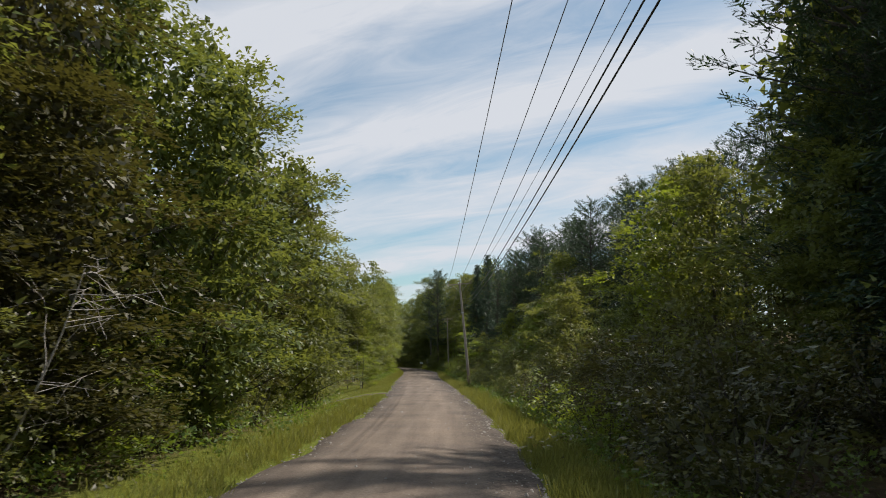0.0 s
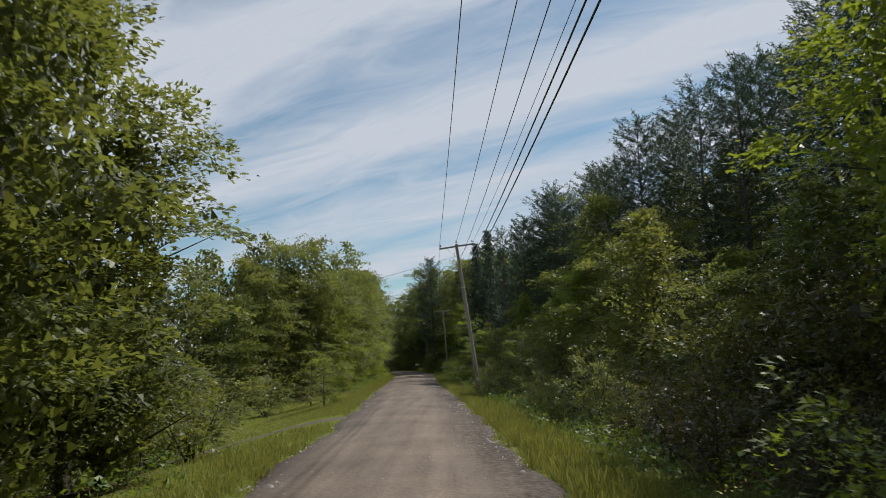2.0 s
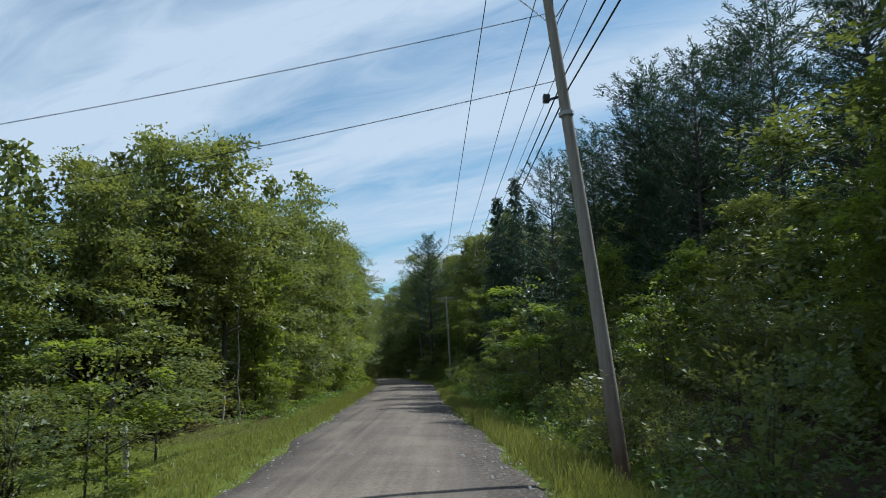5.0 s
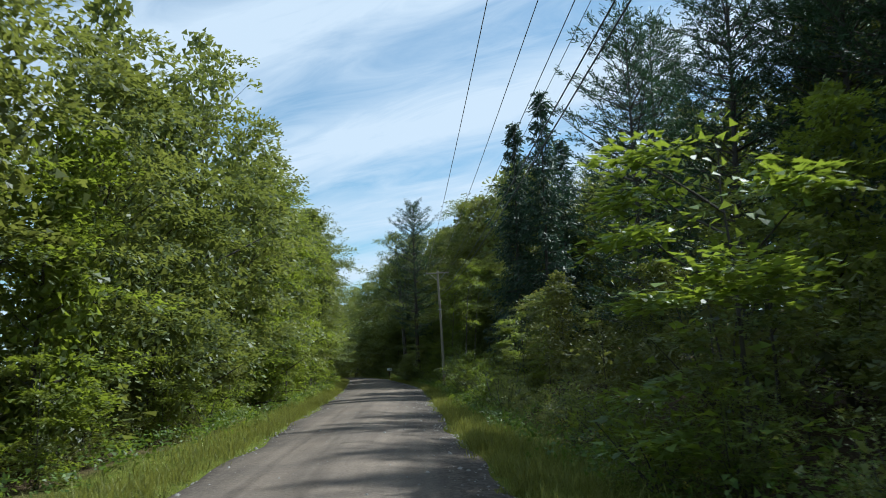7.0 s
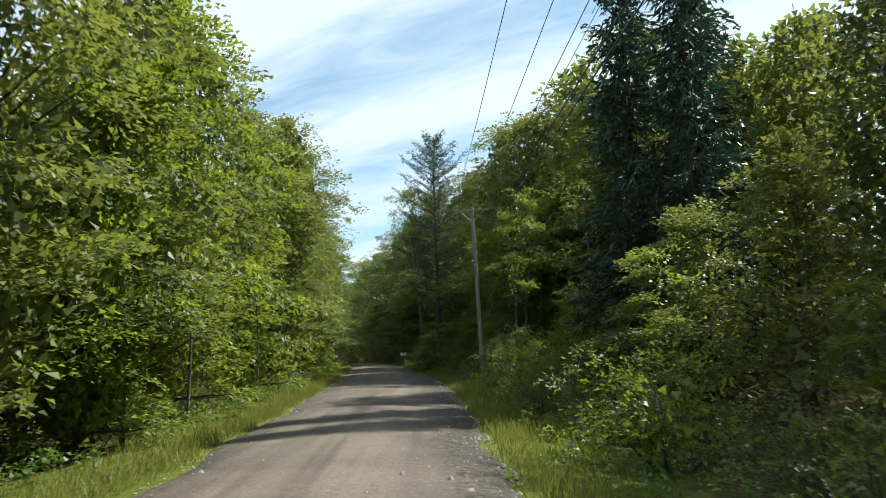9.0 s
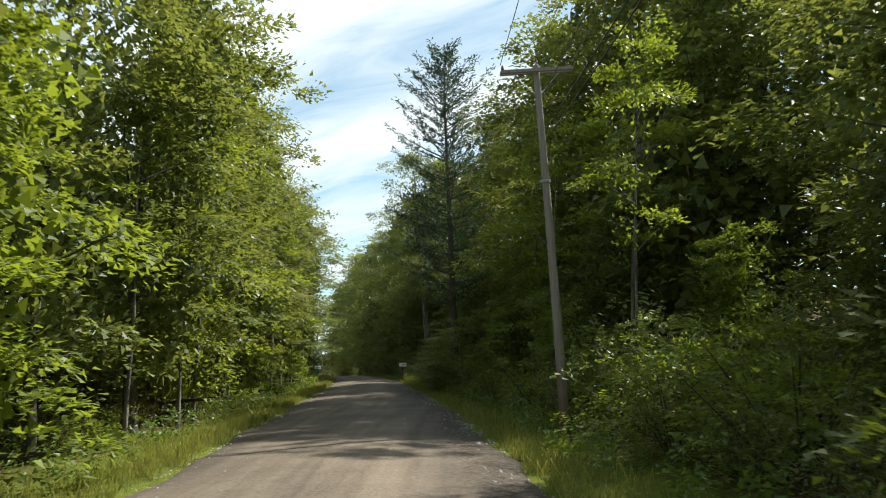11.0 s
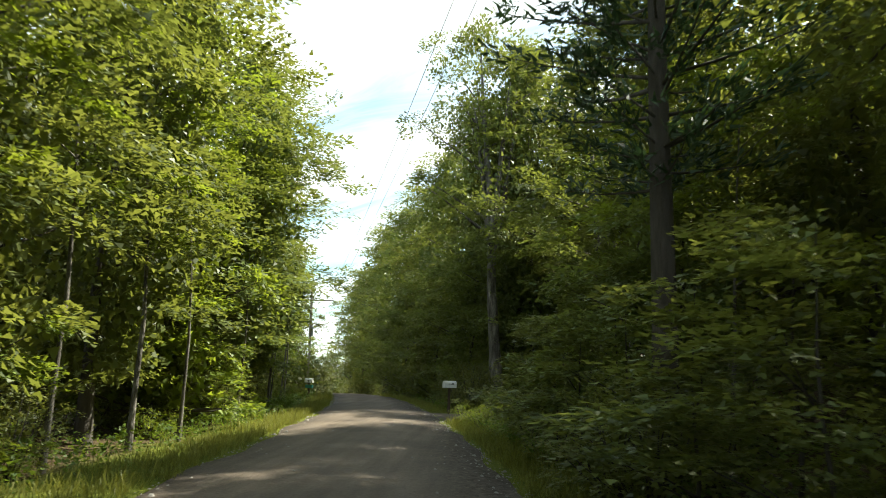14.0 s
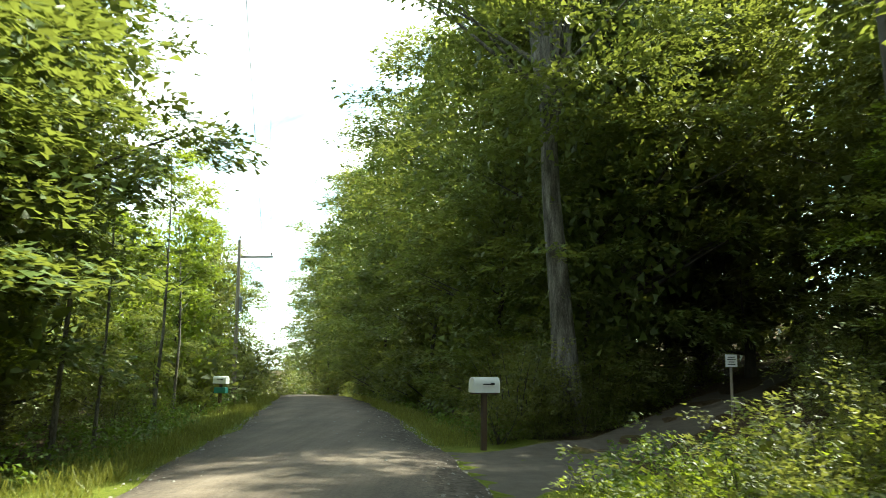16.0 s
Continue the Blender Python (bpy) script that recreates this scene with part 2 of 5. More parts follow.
MAPLE = leaf_material("maple_leaf", (0.044, 0.060, 0.017), (0.110, 0.136, 0.040), (0.34, 0.37, 0.055), 0.36)
ASH = leaf_material("ash_leaf", (0.053, 0.072, 0.020), (0.138, 0.163, 0.050), (0.39, 0.41, 0.065), 0.38)
BIRCH = leaf_material("birch_leaf", (0.047, 0.068, 0.014), (0.152, 0.182, 0.040), (0.42, 0.5, 0.035), 0.42)
# brown tint; its darkness also stands in for shade near the start
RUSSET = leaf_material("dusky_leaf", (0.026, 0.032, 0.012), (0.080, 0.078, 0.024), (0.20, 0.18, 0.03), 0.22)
SHRUB = leaf_material("shrub_leaf", (0.050, 0.063, 0.018), (0.140, 0.152, 0.044), (0.36, 0.37, 0.065), 0.36)
PINE = leaf_material("pine_needles", (0.022, 0.042, 0.022), (0.062, 0.096, 0.050), (0.06, 0.12, 0.03), 0.18, 0.5)
SPRUCE = leaf_material("spruce_needles", (0.026, 0.050, 0.028), (0.050, 0.086, 0.048), (0.05, 0.12, 0.05), 0.15, 0.5)
GRASS = leaf_material("grass_blade", (0.092, 0.102, 0.018), (0.205, 0.202, 0.048), (0.36, 0.35, 0.06), 0.35, 0.5)
WEED = leaf_material("weed_leaf", (0.045, 0.082, 0.015), (0.115, 0.165, 0.030), (0.26, 0.34, 0.03), 0.38)
BLOSSOM = leaf_material("goldenrod_blossom", (0.24, 0.19, 0.03), (0.36, 0.29, 0.05), (0.3, 0.25, 0.03), 0.2)
BARK = rough_material("grey_brown_bark", [(0.3, (0.034, 0.029, 0.024)), (0.55, (0.088, 0.077, 0.066)), (0.75, (0.16, 0.145, 0.128))], 3.0, 0.9, 0.9, (3, 3, 0.5), 0.06)
PALE_BARK = rough_material("pale_grey_bark", [(0.40, (0.030, 0.026, 0.022)), (0.47, (0.080, 0.071, 0.060)), (0.53, (0.160, 0.146, 0.128)), (0.62, (0.30, 0.28, 0.25))], 1.3, 0.9, 1.0, (3, 3, 0.7), 0.08)
POST_WOOD = rough_material("brown_post_wood", [(0.3, (0.035, 0.022, 0.015)), (0.5, (0.075, 0.048, 0.032)), (0.75, (0.13, 0.09, 0.06))], 4.0, 0.85, 0.6, (4, 4, 0.25), 0.02)
DEAD = rough_material("dead_grey_wood", [(0.3, (0.20, 0.18, 0.16)), (0.7, (0.42, 0.39, 0.36))], 4.0, 0.85, 0.6, (3, 3, 0.4))
BIRCH_BARK = rough_material("white_birch_bark", [(0.30, (0.10, 0.09, 0.08)), (0.42, (0.62, 0.60, 0.56)), (0.8, (0.78, 0.76, 0.72))], 2.0, 0.7, 0.3, (0.6, 0.6, 4))
POLE_WOOD = rough_material("weathered_pole_wood", [(0.3, (0.15, 0.122, 0.098)), (0.5, (0.27, 0.235, 0.198)), (0.75, (0.40, 0.365, 0.32))], 4.0, 0.85, 0.6, (4, 4, 0.25), 0.02)
POLE_SHAFT = POLE_WOOD.copy()
POLE_SHAFT.name = "pole_wood_stained_at_foot"


def stain_foot(mat):
    """Creosote shows dark brown over the lowest two metres, with a ragged upper edge."""
    nt = mat.node_tree
    bsdf = nt.nodes["Principled BSDF"]
    plain = bsdf.inputs["Base Color"].links[0].from_socket
    tc = add_node(nt, "ShaderNodeTexCoord")
    sep = add_node(nt, "ShaderNodeSeparateXYZ")
    nt.links.new(tc.outputs["Object"], sep.inputs[0])
    ragged = noise_node(nt, 2.5, 4, 0.6, tc.outputs["Object"])
    edge = add_node(nt, "ShaderNodeMath", operation="MULTIPLY_ADD")
    nt.links.new(ragged.outputs["Fac"], edge.inputs[0])
    edge.inputs[1].default_value = 1.1
    nt.links.new(sep.outputs["Z"], edge.inputs[2])
    fade = add_node(nt, "ShaderNodeMapRange")
    fade.inputs["From Min"].default_value, fade.inputs["From Max"].default_value = 1.0, 3.3
    nt.links.new(edge.outputs[0], fade.inputs["Value"])
    brown = mix_color(nt, 1.0, plain, (0.46, 0.32, 0.25), "MULTIPLY")
    nt.links.new(mix_color(nt, fade.outputs[0], brown, plain), bsdf.inputs["Base Color"])


stain_foot(POLE_SHAFT)
GROUND = ground_material("forest_floor")
ROAD = road_material("packed_dirt")
DRIVE = rough_material("drive_gravel", [(0.3, (0.068, 0.058, 0.049)), (0.7, (0.150, 0.128, 0.106))], 2.5, 0.95, 0.5, (1, 1, 1), 0.02, sheen=0.1)
STONE = rough_material("grey_stone", [(0.3, (0.13, 0.12, 0.11)), (0.7, (0.34, 0.32, 0.29))], 8.0, 0.85, 0.4)
STEEL = rough_material("galvanised_steel", [(0.3, (0.30, 0.31, 0.32)), (0.7, (0.45, 0.46, 0.47))], 6.0, 0.45, 0.1)
PORCELAIN = rough_material("brown_glaze", [(0.3, (0.10, 0.05, 0.03)), (0.7, (0.16, 0.09, 0.05))], 6.0, 0.25, 0.05)
CABLE = rough_material("black_cable", [(0.3, (0.018, 0.018, 0.02)), (0.7, (0.03, 0.03, 0.033))], 6.0, 0.5, 0.05)
CONDUCTOR = rough_material("dull_aluminium", [(0.3, (0.10, 0.10, 0.105)), (0.7, (0.17, 0.17, 0.175))], 6.0, 0.5, 0.05)
WHITE = rough_material("white_enamel", [(0.3, (0.66, 0.66, 0.65)), (0.55, (0.78, 0.78, 0.77)), (0.8, (0.82, 0.82, 0.81))], 5.0, 0.4, 0.06)
TEAL = rough_material("faded_green_plastic", [(0.3, (0.03, 0.16, 0.14)), (0.7, (0.05, 0.23, 0.20))], 4.0, 0.5, 0.1)
GREY_PAINT = rough_material("grey_enamel", [(0.3, (0.30, 0.31, 0.31)), (0.7, (0.40, 0.41, 0.41))], 4.0, 0.45, 0.1)
YELLOW = rough_material("yellow_marker", [(0.3, (0.62, 0.36, 0.02)), (0.7, (0.78, 0.48, 0.03))], 6.0, 0.5, 0.05)
DARK_PAINT = rough_material("dark_paint", [(0.3, (0.02, 0.02, 0.022)), (0.7, (0.04, 0.04, 0.042))], 6.0, 0.5, 0.05)

# ---- helpers for shapes ----


def mesh_object(name, verts, faces, material, parent=None, label="", smooth=False):
    data = bpy.data.meshes.new(name)
    verts = np.asarray(verts, dtype=np.float32)
    faces = np.asarray(faces, dtype=np.int32)
    count, side = faces.shape
    data.vertices.add(len(verts))
    data.vertices.foreach_set("co", verts.ravel())
    data.loops.add(count * side)
    data.loops.foreach_set("vertex_index", faces.ravel())
    data.polygons.add(count)
    data.polygons.foreach_set("loop_start", np.arange(0, count * side, side, dtype=np.int32))
    data.update(calc_edges=True)
    data.validate()
    if smooth:
        data.polygons.foreach_set("use_smooth", np.ones(len(data.polygons), dtype=bool))
    data.materials.append(material)
    ob = new(name, data)
    if parent is not None:
        ob.parent = parent
    if label:
        ob["label"] = label
    return ob


def part(name, bm, material, parent, label=""):
    data = bpy.data.meshes.new(name)
    bm.to_mesh(data)
    bm.free()
    data.materials.append(material)
    ob = new(name, data)
    ob.parent = parent
    if label:
        ob["label"] = label
    return ob


def box(bm, lo, hi, bevel=0.0):
    lo, hi = Vector(lo), Vector(hi)
    got = bmesh.ops.create_cube(bm, size=1.0, matrix=Matrix.Translation((lo + hi) / 2) @ Matrix.Diagonal((*(hi - lo), 1)))
    if bevel:
        edges = list({e for v in got["verts"] for e in v.link_edges})
        bmesh.ops.bevel(bm, geom=edges, offset=bevel, segments=2, affect="EDGES", profile=0.6)
    return bm


def rod(bm, a, b, r0, r1=None, seg=10):
    a, b = Vector(a), Vector(b)
    r1 = r0 if r1 is None else r1
    turn = (b - a).to_track_quat("Z", "Y").to_matrix().to_4x4()
    bmesh.ops.create_cone(bm, cap_ends=True, segments=seg, radius1=r0, radius2=r1, depth=(b - a).length, matrix=Matrix.Translation((a + b) / 2) @ turn)
    return bm


def tube(points, radii, seg=6):
    """Verts and quads of a tube along the points."""
    points, radii = np.asarray(points, float), np.asarray(radii, float)
    ahead = np.gradient(points, axis=0)
    ahead /= np.linalg.norm(ahead, axis=1)[:, None] + 1e-9
    ref = np.where(np.abs(ahead[:, 2:3]) > 0.9, np.array([[1.0, 0, 0]]), np.array([[0, 0, 1.0]]))
    if np.abs(ahead[:, 2]).mean() > 0.6:
        ref = np.tile(np.array([[1.0, 0, 0]]), (len(points), 1))
    elif np.abs(ahead[:, 2]).max() < 0.95:
        ref = np.tile(np.array([[0, 0, 1.0]]), (len(points), 1))
    a = np.cross(ahead, ref)
    a /= np.linalg.norm(a, axis=1)[:, None] + 1e-9
    b = np.cross(ahead, a)
    ang = np.linspace(0, 2 * np.pi, seg, endpoint=False)
    ring = a[:, None] * np.cos(ang)[None, :, None] + b[:, None] * np.sin(ang)[None, :, None]
    verts = (points[:, None] + ring * radii[:, None, None]).reshape(-1, 3)
    n = len(points)
    i, j = np.meshgrid(np.arange(n - 1), np.arange(seg), indexing="ij")
    k = (j + 1) % seg
    faces = np.stack([i * seg + j, i * seg + k, (i + 1) * seg + k, (i + 1) * seg + j], -1).reshape(-1, 4)
    return verts, faces


class Heap:
    """Gathers pieces of quads into one mesh."""

    def __init__(self):
        self.verts, self.faces, self.count = [], [], 0

    def put(self, verts, faces):
        self.verts.append(np.asarray(verts))
        self.faces.append(np.asarray(faces) + self.count)
        self.count += len(verts)

    def made(self, name, material, parent=None, label="", smooth=False):
        return mesh_object(name, np.concatenate(self.verts), np.concatenate(self.faces), material, parent, label, smooth)


def unit(v):
    return v / (np.linalg.norm(v, axis=-1, keepdims=True) + 1e-9)


def leaves(base, along, normal, length, width, fold=0.12, corners=4):
    """One leaf of three or four corners at each base, pointing along, with the tip hanging a little."""
    side = unit(np.cross(along, normal))
    up = unit(np.cross(side, along))
    length, width = np.broadcast_to(length, len(base))[:, None], np.broadcast_to(width, len(base))[:, None]
    mid = base + along * length * 0.45 + up * length * fold
    if corners == 3:
        # every other leaf is broad towards its tip
        flip = (np.arange(len(base)) % 2 == 1)[:, None]
        near, far = np.where(flip, base + along * length, base), np.where(flip, base, base + along * length)
        verts = np.stack([near - side * width / 2, near + side * width / 2, far + up * length * fold], 1)
        return verts.reshape(-1, 3), np.arange(len(base) * 3).reshape(-1, 3)
    verts = np.stack([base, mid + side * width / 2, base + along * length, mid - side * width / 2], 1)
    return verts.reshape(-1, 3), np.arange(len(base) * 4).reshape(-1, 4)


def sprays(rng, centres, outward, per, reach, length, width, tilt=0.35, flat=0.07, corners=4):
    """Flat fans of leaves at the ends of twigs: they lie in layers, as on maples and beeches."""
    n = len(centres)
    out = unit(outward * np.array([1, 1, 0.55]) + rng.normal(0, 0.25, (n, 3)))
    up = np.tile(np.array([[0, 0, 1.0]]), (n, 1)) + rng.normal(0, tilt * 0.6, (n, 3)) + outward * 0.35
    side = unit(np.cross(out, up))
    up = unit(np.cross(side, out))
    size = rng.uniform(0.65, 1.25, (n, 1, 1)) * reach
    a, b = rng.beta(1.6, 1.2, (n, per, 1)), rng.normal(0, 0.33, (n, per, 1))
    b = b * (0.35 + 0.9 * a) * (1.25 - 0.8 * a)
    where = centres[:, None] + size * (out[:, None] * (a - 0.35) + side[:, None] * b * 1.5 + up[:, None] * (rng.normal(0, flat, (n, per, 1)) - 0.22 * a * a))
    along = unit(out[:, None] * (0.4 + a) + side[:, None] * np.sign(b) * rng.uniform(0.2, 1.3, (n, per, 1)) + rng.normal(0, 0.3, (n, per, 3)) - np.array([0, 0, 0.25]))
    normal = unit(up[:, None] + rng.normal(0, tilt, (n, per, 3)))
    grow = rng.uniform(0.65, 1.2, n * per)
    return leaves(where.reshape(-1, 3), along.reshape(-1, 3), normal.reshape(-1, 3), length * grow, width * grow, 0.12, corners)


def crooked(rng, a, b, steps, wander):
    t = np.linspace(0, 1, steps)[:, None]
    line = np.asarray(a) * (1 - t) + np.asarray(b) * t
    off = np.cumsum(rng.normal(0, wander, (steps, 3)), axis=0)
    return line + off * t * (1 - t * 0.5) * np.array([1, 1, 0.4])

# ---- the lie of the land ----
ROAD_Y = [-40, 28, 45, 65, 80, 97, 120, 143, 160, 175, 190, 203, 218, 235, 249, 280, 320, 380]
ROAD_L = [-1.6, -1.8, -1.7, -2.4, -3.2, -4.3, -5.4, -6.5, -7.5, -8.6, -9.9, -11.1, -12.4, -14.2, -16.0, -22.0, -31.0, -46.0]
ROAD_R = [4.3, 4.1, 4.1, 3.4, 2.8, 2.0, 0.6, -0.2, -0.5, -1.0, -2.2, -3.6, -5.3, -7.4, -9.6, -15.5, -24.5, -39.5]


def eased(y, xs, ys):
    y = np.asarray(y, float)
    return sum(np.interp(y + d, xs, ys) for d in (-9, -4.5, 0, 4.5, 9)) / 5


def road_left(y):
    return eased(y, ROAD_Y, ROAD_L)


def road_right(y):
    return eased(y, ROAD_Y, ROAD_R)


def road_z(y):
    return eased(y, [-40, 14, 40, 85, 150, 200, 265, 300, 380], [0.35, 0.21, 0.0, -0.11, -0.01, 0.05, 0.1, -0.5, -5.0])


def ripple(x, y):
    return 0.10 * np.sin(x * 0.83 + 1.3 * np.sin(y * 0.31)) + 0.08 * np.sin(y * 0.57 + x * 0.21) + 0.05 * np.sin(x * 2.1 - y * 1.7)


def lawn_share(y):
    return np.interp(y, [56, 64, 108, 121], [0, 1, 1, 0])


def beside_drive(x, y):
    """How far a place lies from the middle of the driveway into the woods."""
    off = (x + 4.0) * 0.735 - (y - 243.7) * 0.68
    # the mouth widens towards the road
    mouth = np.clip((-4.2 - x) / 2.4, 0, 1) * np.where(off > 0, 2.4, 0.3)
    return np.sign(off) * np.maximum(np.abs(off) - mouth, 0)


def ground_z(x, y):
    x, y = np.asarray(x, float), np.asarray(y, float)
    right, left = x - road_right(y), road_left(y) - x
    lawn = lawn_share(y)
    up = np.interp(right, [0, 0.4, 1.2, 2.6, 4.5, 8, 16, 40, 140], [-0.03, -0.05, -0.12, -0.35, -0.1, 0.5, 2.2, 7.5, 18])
    # the ditch is filled where the driveway crosses it
    fill = np.exp(-(beside_drive(x, y) / 3.2) ** 4)
    up = up * (1 - fill) + np.maximum(up, -0.05) * fill
    wood = np.interp(left, [0, 0.4, 1.5, 4, 8, 20, 60], [-0.03, -0.05, -0.12, -0.35, -0.6, -0.8, -1.0])
    open_ = np.interp(left, [0, 0.4, 1.5, 4, 8, 20, 60], [-0.03, -0.05, -0.15, -0.7, -1.5, -2.0, -2.2])
    down = wood * (1 - lawn) + open_ * lawn
    edge = np.where(right > 0, up, np.where(left > 0, down, -0.06))
    calm = np.clip((np.maximum(right, left) - 0.6) / 3, 0, 1) * np.where((left > 0) & (lawn > 0.5) & (left < 18), 0.25, 1)
    return road_z(y) + edge + calm * ripple(x, y)


def at_ground(x, y, dz=0.0):
    return float(ground_z(x, y)) + dz


def build_ground():
    ys = np.unique(np.concatenate([np.linspace(-1200, -40, 12), np.arange(-40, 330, 2.2), np.linspace(330, 2500, 16)]))
    off = np.unique(np.concatenate([np.linspace(-2500, -60, 14), np.arange(-60, -16, 3), np.arange(-16, 16, 0.7), np.arange(16, 60, 3), np.linspace(60, 2500, 14)]))
    mid = (road_left(ys) + road_right(ys)) / 2
    X = mid[:, None] + off[None, :]
    Y = np.repeat(ys[:, None], len(off), 1)
    Z = ground_z(X, Y)
    far = np.clip((np.abs(off)[None, :] - 70) / 300, 0, 1)
    Z = Z * (1 - far) + np.minimum(Z, 12) * far
    verts = np.stack([X, Y, Z], -1).reshape(-1, 3)
    n, m = X.shape
    i, j = np.meshgrid(np.arange(n - 1), np.arange(m - 1), indexing="ij")
    faces = np.stack([i * m + j, i * m + j + 1, (i + 1) * m + j + 1, (i + 1) * m + j], -1).reshape(-1, 4)
    ob = mesh_object("ground", verts, faces, GROUND, smooth=True)
    right, left = X - road_right(Y), road_left(Y) - X
    near = np.interp(np.maximum(right, left), [0, 2.2, 4.5], [0.55, 0.5, 0.12])
    turf = np.where((left > 0) & (left < 14), np.maximum(near, 0.6 * lawn_share(Y)), near)
    at = ob.data.attributes.new("turf", "FLOAT", "POINT")
    at.data.foreach_set("value", turf.astype(np.float32).ravel())
    tagged(ob, "forest floor with grassy verges and brown leaf litter", "ground", kind="structure")


def strip(name, centre, width, material, label, lift=0.03, across=10):
    """A lane that lies on the ground along a line of points."""
    c = np.asarray(centre, float)
    t = np.linspace(0, len(c) - 1, 40)
    px = np.stack([np.interp(t, np.arange(len(c)), c[:, k]) for k in (0, 1)], 1)
    d = unit(np.gradient(px, axis=0))
    s = np.stack([d[:, 1], -d[:, 0]], 1)
    w = np.linspace(-0.5, 0.5, across)
    wob = 1 + 0.06 * np.sin(t * 5.1)
    wob *= np.interp(t, np.arange(len(c)), np.broadcast_to(width, len(c)))
    P = px[:, None] + s[:, None] * w[None, :, None] * wob[:, None, None]
    inside = np.minimum(P[..., 0] - road_left(P[..., 1]), road_right(P[..., 1]) - P[..., 0])
    Z = ground_z(P[..., 0], P[..., 1]) + lift - 0.09 * (np.abs(w) > 0.45) - 0.13 * np.clip(inside / 0.25, 0, 1)
    verts = np.concatenate([P, Z[..., None]], -1).reshape(-1, 3)
    n, m = len(px), across
    i, j = np.meshgrid(np.arange(n - 1), np.arange(m - 1), indexing="ij")
    faces = np.stack([i * m + j, i * m + j + 1, (i + 1) * m + j + 1, (i + 1) * m + j], -1).reshape(-1, 4)
    return tagged(mesh_object(name, verts, faces, material, smooth=True), label, "driveway", kind="structure")


def build_road():
    ys = np.arange(-38, 340, 0.8)
    us = np.linspace(0, 1, 25)
    L = road_left(ys) + 0.14 * np.sin(ys * 0.41) + 0.10 * np.sin(ys * 0.97) 
    R = road_right(ys) + 0.14 * np.sin(ys * 0.37 + 1) + 0.10 * np.sin(ys * 1.1) 
    X = L[:, None] + (R - L)[:, None] * us
    Y = np.repeat(ys[:, None], len(us), 1)
    crown = 0.15 * np.sin(np.pi * us) ** 0.8 - 0.012 * (np.exp(-((us - 0.32) / 0.11) ** 2) + np.exp(-((us - 0.70) / 0.11) ** 2))
    Z = road_z(Y) + crown[None] - 0.02
    Z[:, 0] -= 0.12
    Z[:, -1] -= 0.12
    verts = np.stack([X, Y, Z], -1).reshape(-1, 3)
    n, m = X.shape
    i, j = np.meshgrid(np.arange(n - 1), np.arange(m - 1), indexing="ij")
    faces = np.stack([i * m + j, i * m + j + 1, (i + 1) * m + j + 1, (i + 1) * m + j], -1).reshape(-1, 4)
    ob = mesh_object("road", verts, faces, ROAD, smooth=True)
    uv = ob.data.uv_layers.new(name="lane")
    idx = np.empty(len(ob.data.loops), dtype=np.int32)
    ob.data.loops.foreach_get("vertex_index", idx)
    coords = np.stack([np.tile(us, n), np.repeat(ys, m) / 6.0], 1)
    uv.data.foreach_set("uv", coords[idx].astype(np.float32).ravel())
    tagged(ob, "narrow grey-tan packed dirt road with wheel tracks", "road", kind="structure")


build_ground()
build_road()
strip("driveway_1", [(-9.6, 237.6), (-8.0, 238.6), (-6.4, 240.3), (-4.0, 243.4), (-1.5, 246.4), (1.2, 249.2), (5.4, 252.6), (10.0, 254.6)], [9.6, 7.8, 5.4, 4.0, 3.7, 3.7, 3.7, 3.7], DRIVE, "gravel driveway leaving the road into the woods")
strip("driveway_2", [(-2.0, 74.2), (-5.0, 71.5), (-9.0, 68.0), (-18.0, 63.0)], 1.3, DRIVE, "gravel drive crossing the mown lawn")


def build_stones():
    """Loose stones along both edges of the road."""
    rng = np.random.default_rng(5)
    heap = Heap()
    n = 6400
    y = rng.uniform(18, 262, n)
    on_right = rng.random(n) < 0.68
    spread = np.where(rng.random(n) < 0.12, rng.uniform(0, 3.2, n), np.abs(rng.normal(0, 0.5, n)))
    x = np.where(on_right, road_right(y) - 0.05 - spread, road_left(y) + 0.05 + spread * 0.8)
    share = np.clip((x - road_left(y)) / (road_right(y) - road_left(y)), 0, 1)
    z = road_z(y) + 0.15 * np.sin(np.pi * share) ** 0.8 - 0.035
    r = rng.uniform(0.012, 0.04, n) * np.where(rng.random(n) < 0.09, 1.9, 1.0)
    shape = np.array([[1, 0, 0], [0.3, 0.95, 0.1], [-0.8, 0.5, 0], [-0.7, -0.6, 0.1], [0.4, -0.9, 0], [0.5, 0.1, 0.75], [-0.4, 0.1, 0.8], [-0.1, -0.4, 0.7]])
    quads = np.array([[0, 1, 5], [1, 6, 5], [1, 2, 6], [2, 3, 7], [2, 7, 6], [3, 4, 7], [4, 5, 7], [4, 0, 5], [5, 6, 7]])
    turn = rng.uniform(0, 6.28, n)
    c, s = np.cos(turn)[:, None], np.sin(turn)[:, None]
    sx = shape[None] * rng.uniform(0.7, 1.3, (n, 1, 3)) * r[:, None, None]
    V = np.stack([sx[..., 0] * c - sx[..., 1] * s + x[:, None], sx[..., 0] * s + sx[..., 1] * c + y[:, None], sx[..., 2] + z[:, None] + 0.0], -1)
    F = quads[None] + (np.arange(n) * 8)[:, None, None]
    ob = mesh_object("gravel", V.reshape(-1, 3), F.reshape(-1, 3), STONE)
    tagged(ob, "loose grey stones along the road's edges", "gravel", kind="stuff")


build_stones()

# ---- plants: one of each kind, then copies ----


def plant(name, label, category, group):
    return tagged(new(name), label, category, group)


